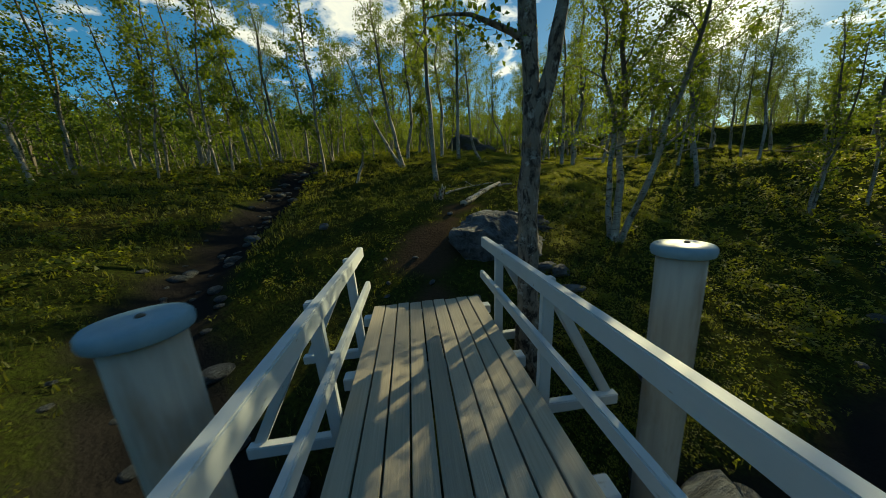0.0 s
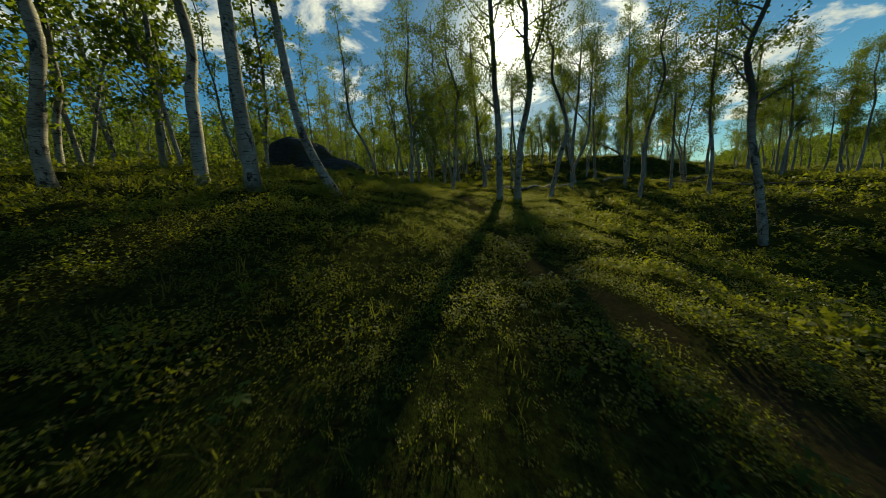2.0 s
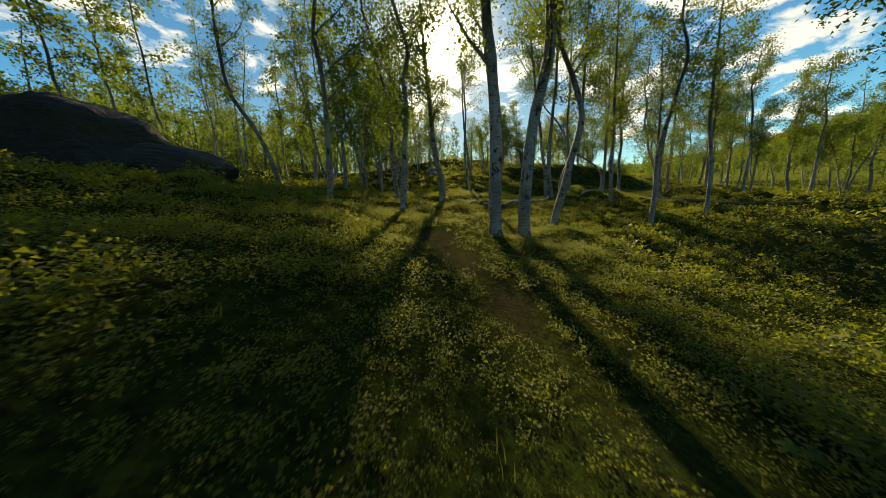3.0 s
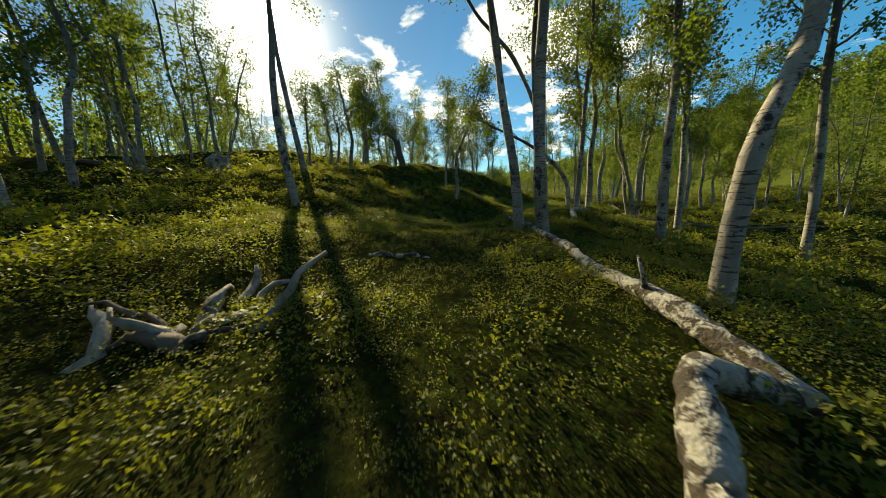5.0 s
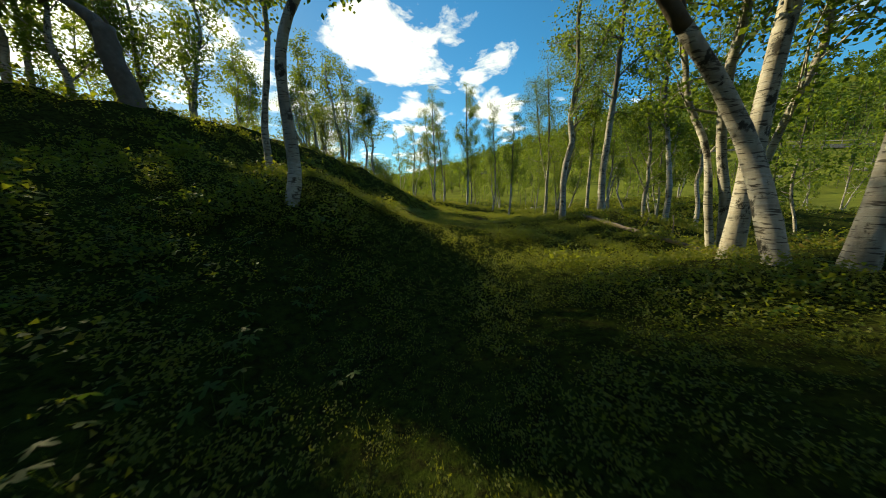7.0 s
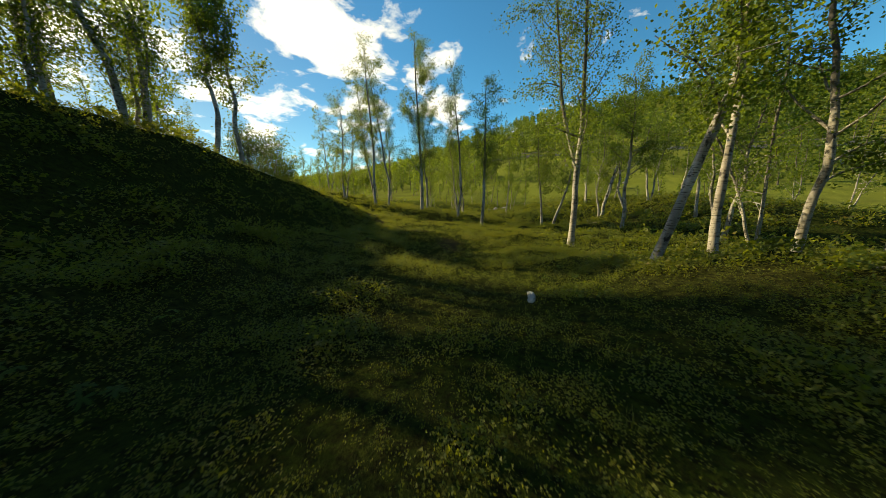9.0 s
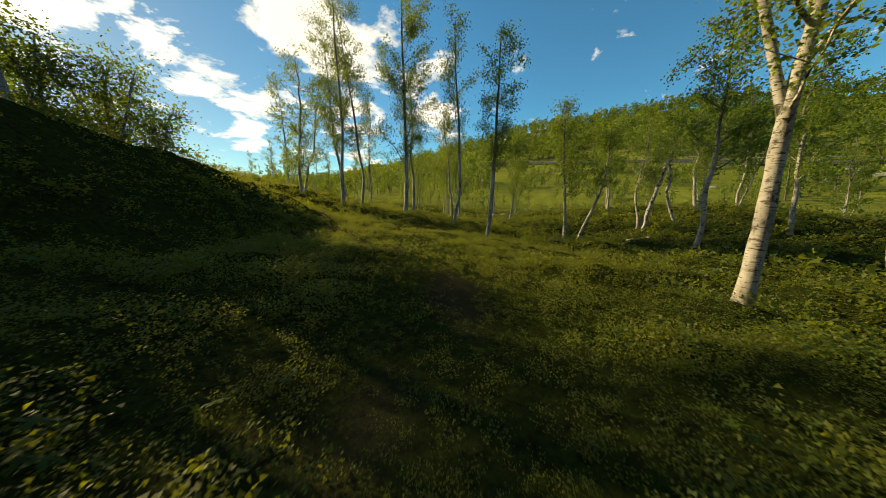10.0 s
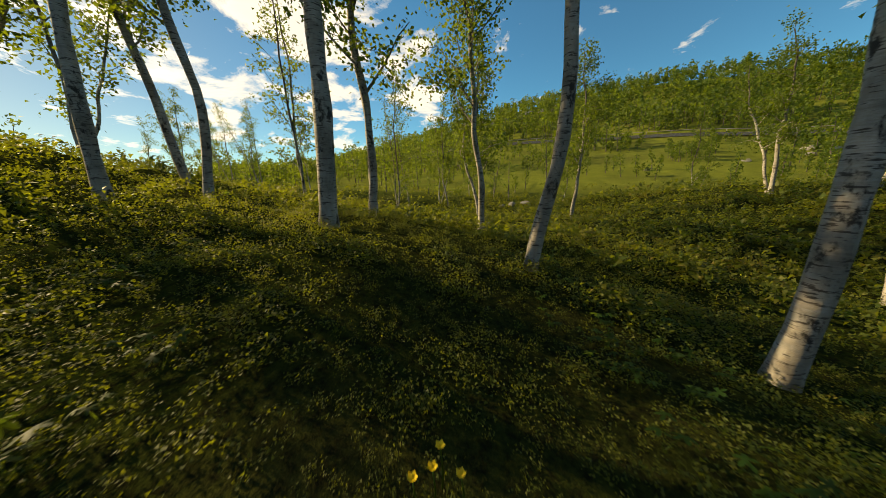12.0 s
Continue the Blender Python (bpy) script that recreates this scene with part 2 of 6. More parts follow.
def old_plank(t, pos):
    each = node(t, "ShaderNodeObjectInfo").outputs["Random"]
    shift = node(t, "ShaderNodeVectorMath")
    shift.operation = "ADD"
    wire(t, pos, shift.inputs[0])
    cx = node(t, "ShaderNodeCombineXYZ")
    wire(t, maths(t, "MULTIPLY", each, 37.0), cx.inputs[0])
    wire(t, maths(t, "MULTIPLY", each, 11.0), cx.inputs[1])
    wire(t, cx.outputs[0], shift.inputs[1])
    p = shift.outputs[0]
    grain = noise_tex(t, stretched(t, p, 2.2, 95, 30), 1.0, 5.0, 0.65, 0.3)
    wide = noise_tex(t, stretched(t, p, 0.9, 9, 4), 1.0, 4.0, 0.6)
    knots = noise_tex(t, stretched(t, p, 5, 11, 5), 1.0, 1.5, 0.5)
    colour = mix(t, grain, (0.17, 0.145, 0.11), (0.45, 0.40, 0.32))
    colour = mix(t, maths(t, "MULTIPLY", wide, 0.7), colour, (0.30, 0.28, 0.245))
    colour = mix(t, ramp(t, knots, (0.73, (0, 0, 0)), (0.79, (0.85, 0.85, 0.85))), colour, (0.07, 0.05, 0.035))
    tint = node(t, "ShaderNodeHueSaturation", Hue=0.5, Saturation=1.0)
    wire(t, maths(t, "ADD", maths(t, "MULTIPLY", each, 0.35), 0.82), tint.inputs["Value"])
    wire(t, colour, tint.inputs["Color"])
    return tint.outputs[0], grain


def worn_paint(t, pos):
    grain = noise_tex(t, stretched(t, pos, 3, 45, 45), 1.0, 4.0, 0.6)
    dirt = noise_tex(t, pos, 3.2, 6.0, 0.65)
    chips = noise_tex(t, stretched(t, pos, 9, 26, 26), 1.0, 5.0, 0.7)
    colour = mix(t, dirt, (0.34, 0.385, 0.43), (0.53, 0.58, 0.62))
    colour = mix(t, ramp(t, chips, (0.65, (0, 0, 0)), (0.69, (0.85, 0.85, 0.85))), colour, (0.24, 0.225, 0.20))
    return mix(t, maths(t, "MULTIPLY", grain, 0.22), colour, (0.30, 0.30, 0.29)), grain


def blue_paint(t, pos):
    dirt = noise_tex(t, pos, 14.0, 5.0, 0.65)
    return mix(t, dirt, (0.09, 0.18, 0.26), (0.21, 0.34, 0.44)), dirt


def weathered_post(t, pos):
    grain = noise_tex(t, stretched(t, pos, 30, 30, 2.0), 1.0, 5.0, 0.6)
    rust = noise_tex(t, stretched(t, pos, 6, 6, 1.6), 1.0, 4.0, 0.6)
    colour = mix(t, grain, (0.22, 0.205, 0.185), (0.44, 0.42, 0.385))
    return mix(t, ramp(t, rust, (0.5, (0, 0, 0)), (0.68, (0.8, 0.8, 0.8))), colour, (0.21, 0.13, 0.075)), grain


def painted(t, name):
    n = node(t, "ShaderNodeAttribute")
    n.attribute_name = name
    return n.outputs["Fac"]


def ground_look(t, pos):
    bare = painted(t, "bare")
    wet = painted(t, "wet")
    far = painted(t, "meadow")
    fine = noise_tex(t, pos, 26.0, 6.0, 0.75)
    mid = noise_tex(t, pos, 3.2, 6.0, 0.65)
    wide = noise_tex(t, pos, 0.33, 4.0, 0.6)
    moss = mix(t, mid, (0.016, 0.027, 0.006), (0.052, 0.070, 0.013))
    moss = mix(t, ramp(t, wide, (0.48, (0, 0, 0)), (0.68, (0.8, 0.8, 0.8))), moss, (0.055, 0.055, 0.016))
    moss = mix(t, ramp(t, fine, (0.40, (0, 0, 0)), (0.62, (0.9, 0.9, 0.9))), moss, (0.014, 0.013, 0.007))
    grass = mix(t, noise_tex(t, pos, 0.9, 7.0, 0.7), (0.075, 0.098, 0.017), (0.19, 0.205, 0.038))
    grass = mix(t, ramp(t, noise_tex(t, pos, 0.09, 5.0, 0.65), (0.42, (0, 0, 0)), (0.62, (0.8, 0.8, 0.8))), grass, (0.085, 0.095, 0.025))
    colour = mix(t, far, moss, grass)
    soil = mix(t, fine, (0.024, 0.017, 0.012), (0.075, 0.053, 0.037))
    colour = mix(t, bare, colour, soil)
    colour = mix(t, wet, colour, (0.018, 0.017, 0.017))
    return colour, maths(t, "ADD", mid, maths(t, "MULTIPLY", fine, 0.6))


BARK = solid("birch_bark", birch_bark, 0.75, (0.7, 0.008))
DEADWOOD = solid("dead_wood", dead_wood, 0.85, (0.8, 0.01))
LOGBARK = solid("log_bark", log_bark, 0.85, (1.0, 0.012))
OLDBARK = solid("rough_old_bark", old_bark, 0.85, (1.0, 0.014))
BRANCH = solid("branch_bark", branch_bark, 0.85, (0.6, 0.006))
ROCK = solid("grey_schist", rock_look, 0.72, (1.0, 0.035))
DARKSLAB = solid("dark_schist", dark_schist, 0.7, (1.0, 0.06))
PALEROCK = solid("pale_rock", pale_rock, 0.85, (0.8, 0.05))
MOSSROCK = solid("mossy_rock", mossy_rock, 0.9, (0.9, 0.05))
PLANK = solid("old_plank", old_plank, 0.82, (0.45, 0.003))
PAINT = solid("worn_white_paint", worn_paint, 0.62, (0.3, 0.002))
BLUE = solid("blue_paint", blue_paint, 0.5, (0.3, 0.002))
POST = solid("weathered_post", weathered_post, 0.8, (0.4, 0.004))
GROUND = solid("heath_ground", ground_look, 1.0, (1.0, 0.05), specular=0.0)
BIRCHLEAF = leaf_material("birch_leaf", ((0.0, (0.022, 0.048, 0.008)), (0.5, (0.046, 0.078, 0.012)), (1.0, (0.085, 0.112, 0.017))), (0.31, 0.40, 0.03), 0.40, 0.6, 0.8)
HEATH = leaf_material("bilberry_leaf", ((0.0, (0.012, 0.030, 0.006)), (0.40, (0.042, 0.066, 0.010)), (0.72, (0.095, 0.100, 0.015)), (1.0, (0.16, 0.075, 0.018))), (0.37, 0.40, 0.028), 0.40, 0.6, 0.6)
GRASS = leaf_material("grass_blade", ((0.0, (0.022, 0.042, 0.008)), (0.55, (0.062, 0.075, 0.015)), (1.0, (0.12, 0.105, 0.032))), (0.30, 0.32, 0.04), 0.42, 0.6, 0.5)
HERB = leaf_material("herb_leaf", ((0.0, (0.008, 0.030, 0.007)), (0.6, (0.020, 0.052, 0.010)), (1.0, (0.068, 0.10, 0.018))), (0.26, 0.36, 0.03), 0.4, 0.55, 0.7, 0.12)
PETAL = leaf_material("yellow_petal", ((0.0, (0.75, 0.50, 0.02)), (1.0, (0.85, 0.62, 0.04))), (0.8, 0.55, 0.03), 0.3, 0.5)


# ---- mesh helpers ----
def mesh_of(name, verts, faces, mat, smooth=False):
    """A mesh from arrays: verts (n, 3); faces one array (m, k) or a list of such arrays."""
    groups = faces if isinstance(faces, list) else [faces]
    groups = [np.asarray(g, np.int32) for g in groups if len(g)]
    me = bpy.data.meshes.new(name)
    verts = np.asarray(verts, np.float32)
    me.vertices.add(len(verts))
    me.vertices.foreach_set("co", verts.ravel())
    loops = np.concatenate([g.ravel() for g in groups])
    sizes = np.concatenate([np.full(len(g), g.shape[1], np.int32) for g in groups])
    me.loops.add(len(loops))
    me.loops.foreach_set("vertex_index", loops)
    me.polygons.add(len(sizes))
    me.polygons.foreach_set("loop_start", np.concatenate([[0], np.cumsum(sizes)[:-1]]).astype(np.int32))
    me.polygons.foreach_set("loop_total", sizes)
    if smooth:
        me.polygons.foreach_set("use_smooth", np.ones(len(sizes), bool))
    me.materials.append(mat)
    me.update(calc_edges=True)
    return me


def part(name, mesh, parent=None, label=""):
    ob = new(name, mesh)
    if parent is not None:
        ob.parent = parent
    return tagged(ob, label)


def bm_mesh(name, bm, mat, smooth=False):
    me = bpy.data.meshes.new(name)
    for f in bm.faces:
        f.smooth = smooth
    bm.to_mesh(me)
    bm.free()
    me.materials.append(mat)
    return me


class Soup:
    """Collects vertices and quads or triangles before they become one mesh."""

    def __init__(self):
        self.v, self.q, self.t, self.n = [], [], [], 0

    def add(self, v, q=None, t=None):
        self.v.append(np.asarray(v, np.float32))
        if q is not None and len(q):
            self.q.append(np.asarray(q, np.int64) + self.n)
        if t is not None and len(t):
            self.t.append(np.asarray(t, np.int64) + self.n)
        self.n += len(v)

    def mesh(self, name, mat, smooth=False):
        faces = [np.concatenate(s) for s in (self.q, self.t) if s]
        return mesh_of(name, np.concatenate(self.v), faces, mat, smooth)


def tube(soup, pts, radii, sides=7, wobble=0.0, rng=None, cap=True):
    """A tapered round limb along a line of points."""
    pts = np.asarray(pts, float)
    way = np.gradient(pts, axis=0)
    way /= np.linalg.norm(way, axis=1, keepdims=True) + 1e-9
    ref = np.array([1.0, 0, 0]) if abs(way[0, 0]) < 0.8 else np.array([0, 1.0, 0])
    a = np.cross(way, ref)
    a /= np.linalg.norm(a, axis=1, keepdims=True) + 1e-9
    b = np.cross(way, a)
    ang = np.linspace(0, 2 * np.pi, sides, endpoint=False)
    r = np.asarray(radii, float)[:, None] * np.ones(sides)
    if wobble and rng is not None:
        r = r * (1 + wobble * rng.standard_normal(r.shape))
    ring = pts[:, None] + r[..., None] * (np.cos(ang)[None, :, None] * a[:, None] + np.sin(ang)[None, :, None] * b[:, None])
    n = len(pts)
    i, j = np.meshgrid(np.arange(n - 1), np.arange(sides), indexing="ij")
    k = (j + 1) % sides
    q = np.stack([i * sides + j, i * sides + k, (i + 1) * sides + k, (i + 1) * sides + j], -1).reshape(-1, 4)
    v = ring.reshape(-1, 3)
    t = None
    if cap:
        v = np.concatenate([v, pts[:1], pts[-1:]])
        s = np.arange(sides)
        e = (s + 1) % sides
        t = np.concatenate([np.stack([np.full(sides, n * sides), e, s], 1), np.stack([np.full(sides, n * sides + 1), (n - 1) * sides + s, (n - 1) * sides + e], 1)])
    soup.add(v, q, t)


def leaves(soup, at, size, rng, droop=0.3, wide=0.62, plain=False, flat=0.0):
    """Small oval leaves, one four-cornered blade each, at the given places."""
    n = len(at)
    way = rng.standard_normal((n, 3))
    way[:, 2] = way[:, 2] * 0.6 - droop
    way /= np.linalg.norm(way, axis=1, keepdims=True)
    side = np.cross(way, rng.standard_normal((n, 3)) + np.array([0.0, 0.0, 2.0 * flat]))
    side /= np.linalg.norm(side, axis=1, keepdims=True) + 1e-9
    s = np.asarray(size)
    s = (s * (0.7 + 0.6 * rng.random(n)))[:, None]
    bend = np.cross(way, side) * s * 0.12
    if plain:
        v = np.stack([at, at + way * s + side * s * wide * 0.45, at + way * s * 0.8 - side * s * wide * 0.6], 1)
        soup.add(v.reshape(-1, 3), None, np.arange(3 * n).reshape(-1, 3))
        return
    v = np.stack([at, at + way * s * 0.45 + side * s * wide * 0.5 + bend, at + way * s, at + way * s * 0.45 - side * s * wide * 0.5 + bend], 1)
    soup.add(v.reshape(-1, 3), np.arange(4 * n).reshape(-1, 4))


# ---- the lie of the land ----
KNOLLS = []


def knoll(x, y, rise, reach):
    KNOLLS.append((x, y, rise, reach))


knoll(-18, -4, 0.25, 4.4)
knoll(-18, 1.5, 0.57, 4.4)
knoll(-18, 7, 0.38, 4.4)
knoll(-18, 12.5, 0.69, 4.4)
knoll(-18, 18, 0.45, 4.4)
knoll(-18, 23.5, 0.69, 4.4)
knoll(-18, 29, 0.67, 4.4)
knoll(-18, 34.5, 0.19, 4.4)
knoll(-12, -4, 0.68, 4.4)
knoll(-12, 7, 0.09, 4.4)
knoll(-12, 12.5, 0.48, 4.4)
knoll(-12, 18, 0.18, 4.4)
knoll(-12, 23.5, -0.10, 4.4)
knoll(-12, 29, 0.22, 4.4)
knoll(-12, 34.5, 0.22, 4.4)
knoll(-6, -4, 0.40, 4.4)
knoll(-6, 1.5, -0.74, 4.4)
knoll(-6, 7, 0.91, 4.4)
knoll(-6, 12.5, -0.11, 4.4)
knoll(-6, 18, 0.29, 4.4)
knoll(-6, 23.5, -0.15, 4.4)
knoll(-6, 29, 0.63, 4.4)
knoll(-6, 34.5, 0.96, 4.4)
knoll(-6, 40, 0.47, 4.4)
knoll(0, -4, 0.33, 4.4)
knoll(0, 1.5, -1.13, 4.4)
knoll(0, 7, -0.64, 4.4)
knoll(0, 12.5, -0.32, 4.4)
knoll(0, 23.5, -0.17, 4.4)
knoll(0, 29, 0.28, 4.4)
knoll(0, 34.5, 0.90, 4.4)
knoll(0, 40, 0.56, 4.4)
knoll(6, -4, 0.62, 4.4)
knoll(6, 1.5, -0.13, 4.4)
knoll(6, 7, -0.35, 4.4)
knoll(6, 12.5, -0.09, 4.4)
knoll(6, 18, 0.21, 4.4)
knoll(6, 23.5, 0.35, 4.4)
knoll(6, 29, -0.52, 4.4)
knoll(6, 34.5, 0.25, 4.4)
knoll(6, 40, 0.30, 4.4)
knoll(12, 1.5, 0.08, 4.4)
knoll(12, 7, 0.51, 4.4)
knoll(12, 12.5, 0.20, 4.4)
knoll(12, 18, -0.42, 4.4)
knoll(12, 23.5, -0.18, 4.4)
knoll(12, 29, -0.07, 4.4)
knoll(12, 34.5, 0.59, 4.4)
knoll(12, 40, 0.40, 4.4)
knoll(18, 7, 0.25, 4.4)
knoll(18, 12.5, 0.33, 4.4)
knoll(18, 18, 0.24, 4.4)
knoll(18, 23.5, 0.62, 4.4)
knoll(18, 29, -0.22, 4.4)
knoll(18, 34.5, -0.35, 4.4)
knoll(18, 40, -0.10, 4.4)
knoll(24, 7, 0.09, 4.4)
knoll(24, 12.5, 0.24, 4.4)
knoll(24, 18, 0.41, 4.4)
knoll(24, 29, -0.41, 4.4)
knoll(24, 34.5, 0.08, 4.4)
knoll(24, 40, 0.16, 4.4)
knoll(0, 0.6, -0.41, 1.8)
knoll(-2.4, 6.5, 0.44, 1.6)
knoll(2.2, 12, -0.30, 2.2)
knoll(-1.8, 3.6, 0.43, 1.3)
knoll(0.5, 5, 0.09, 1.8)
knoll(4.6, 25.3, -0.11, 1.5)
knoll(-4.3, 24.2, 0.62, 1.4)
knoll(10, 32.2, -0.44, 1.6)
knoll(-0.8, 21.9, -0.39, 1.4)
knoll(7.5, 29, -0.15, 1.8)
knoll(-4, 3.2, 0.55, 1.5)
knoll(-3.3, 19.2, 0.15, 1.3)
knoll(3.4, 24.8, -0.13, 1.3)
knoll(8.2, 27.1, 0.03, 1.3)
knoll(-1.8, 19.6, 0.11, 1)
knoll(0.2, 20.6, 0.41, 1)
knoll(-3.5, 19.4, -0.16, 0.9)
knoll(-0.7, 23.8, 0.58, 1)
knoll(-1.2, 20.3, 0.17, 0.9)
knoll(4.5, 22.5, 0.14, 1)
knoll(15.5, 25.6, -0.58, 1.4)
knoll(12.9, 27.7, -0.27, 1.1)
knoll(13.1, 30.2, 0.10, 1.1)
knoll(1.7, 18.0, -0.25, 1.5)
knoll(8.15, 24.3, -0.12, 0.9)
knoll(5.35, 22.2, 0.17, 0.9)


def smooth(v, a, b):
    s = np.clip((v - a) / (b - a), 0, 1)
    return s * s * (3 - 2 * s)


ROLL = np.random.default_rng(11)
WAVES = [(ROLL.uniform(0.5, 4.2), ROLL.uniform(0, 6.28), ROLL.uniform(0, 6.28)) for _ in range(16)]
STREAM = np.array([(-22, 10.5), (-14, 6.6), (-10.9, 4.4), (-7.6, 1.9), (-5.2, 0.3), (-2.6, -0.3), (-0.6, 0.6), (1.2, 2.6), (2.4, 5.5), (3.2, 9.5), (4.5, 14), (9, 19)], float)
TRAIL = np.array([(-2.2, 2.1), (-3.0, 3.2), (-3.35, 4.2), (-3.25, 5.0), (-3.42, 5.8), (-3.36, 6.5), (-3.42, 7.3), (-3.8, 8.1), (-4.5, 9.3), (-4.8, 10.2), (-5.2, 11.6), (-5.6, 13.0), (-5.6, 15.0)], float)
TRAIL_EAST = np.array([(5.6, 26.2), (6.6, 26.1), (7.4, 26.4), (7.8, 27.0), (8.3, 28.2), (9.2, 29.8), (10.5, 31.8)], float)
FLIGHT = np.array([(0, 0), (-2.5, 2.9), (-3.8, 5.1), (-5.2, 8.2), (-5.6, 12), (-4.9, 15.3), (-4.0, 18.4), (-2.2, 20.8), (2.0, 23.7), (6.8, 26.3), (11.2, 28.8), (13.5, 30)], float)


def away(x, y, line):
    """Distance in the plan from a line of points."""
    best = np.full(np.shape(x), 1e9)
    for a, b in zip(line[:-1], line[1:]):
        d = b - a
        s = np.clip(((x - a[0]) * d[0] + (y - a[1]) * d[1]) / (d @ d), 0, 1)
        best = np.minimum(best, np.hypot(x - a[0] - s * d[0], y - a[1] - s * d[1]))
    return best


RIDGE = np.array([(-3.2, 26.6, 4.25), (-1.3, 26.75, 4.35), (0.4, 27.8, 4.5), (2.6, 29.1, 4.42), (4.0, 29.85, 4.32), (5.6, 30.5, 4.08), (7.3, 31.3, 3.7), (8.8, 31.9, 3.3), (10.4, 32.6, 2.7)])


def ridge_over(x, y, z):
    """Lifts the ground to the ridge: steep on the sunless side, gentle behind."""
    best, side, top = np.full(np.shape(x), 1e9), np.zeros(np.shape(x)), np.zeros(np.shape(x))
    for a, b in zip(RIDGE[:-1], RIDGE[1:]):
        d = b[:2] - a[:2]
        s = np.clip(((x - a[0]) * d[0] + (y - a[1]) * d[1]) / (d @ d), 0, 1)
        px, py = x - a[0] - s * d[0], y - a[1] - s * d[1]
        far = np.hypot(px, py)
        near = far < best
        best = np.where(near, far, best)
        side = np.where(near, d[0] * py - d[1] * px, side)
        top = np.where(near, a[2] + s * (b[2] - a[2]), top)
    w = np.where(side < 0, 1 - smooth(best, 0.1, 2.1), 1 - smooth(best, 1.0, 9.0))
    return z + np.maximum(top - z, 0) * w


def land(x, y):
    """Height of the ground."""
    x, y = np.asarray(x, float), np.asarray(y, float)
    cx, cy = np.clip(x, -26, 30), np.clip(y, -14, 46)
    z = 2.2 + 0.06 * (cy - 15) - 0.05 * cx
    for kx, ky, rise, reach in KNOLLS:
        z = z + rise * np.exp(-((x - kx) ** 2 + (y - ky) ** 2) / (2 * reach * reach))
    z = ridge_over(x, y, z)
    for kx, ky, rise, reach in ((24.5, 27.5, 0.6, 2.0), (22.5, 24.0, 0.6, 1.9), (19.5, 20.6, 0.5, 1.9), (33, 23, 0.7, 3.0), (15.5, 18.2, 0.4, 1.6)):
        z = z + rise * np.exp(-((x - kx) ** 2 + (y - ky) ** 2) / (2 * reach * reach))
    # the channel of the stream
    d = away(x, y, STREAM)
    z = z - 0.28 * np.exp(-(d / 0.6) ** 2)
    # hillsides all round
    fx, fy = x - 8, y - 24
    far = np.hypot(fx, fy)
    az = np.degrees(np.arctan2(-fx, fy))
    south_east = smooth(-az, 30, 92) * smooth(az + 180, -60, 40) + smooth(az, 150, 180)
    south_east = south_east * (1 + 0.13 * np.exp(-((az + 103) / 9) ** 2) - 0.1 * smooth(-az, 112, 130))
    climb = np.clip(far / 118, 0, 1.45)
    z = z + 19.8 * south_east * climb ** 2.0 * smooth(far, 8, 34)
    z = z + 6.5 * (1 - south_east) * smooth(far, 40, 260)
    west = smooth(az, 12, 60) * smooth(-az, -175, -120)
    z = z + 24 * west * smooth(np.hypot(x + 5, y - 8), 25, 150)
    # hummocks: bushy cushions beside the way, and the long swells under them
    cushion = np.sin(3.4 * x + 1.1 * np.sin(2.3 * y)) * np.sin(3.7 * y + 1.3 * np.sin(2.1 * x)) + 0.6 * np.sin(6.1 * x - 2.0 + np.sin(4.7 * y)) * np.sin(5.6 * y + 1.0)
    z = z + 0.075 * np.maximum(cushion, -0.15) * smooth(away(x, y, FLIGHT), 0.5, 1.7) * (1 - smooth(far, 25, 40)) * smooth(d, 0.6, 1.4)
    for f, a, p in WAVES:
        z = z + 0.038 / (0.6 + f) * np.sin(f * (x * math.cos(a) + y * math.sin(a)) + p + 0.7 * np.sin(0.37 * f * (y - x)))
    return z


def strip(lo, hi, step, end_lo, end_hi, grow):
    mid = list(np.arange(lo, hi + 1e-6, step))
    s, v = step, hi
    while v < end_hi:
        s *= grow
        v += s
        mid.append(v)
    s, v = step, lo
    while v > end_lo:
        s *= grow
        v -= s
        mid.insert(0, v)
    return np.array(mid)


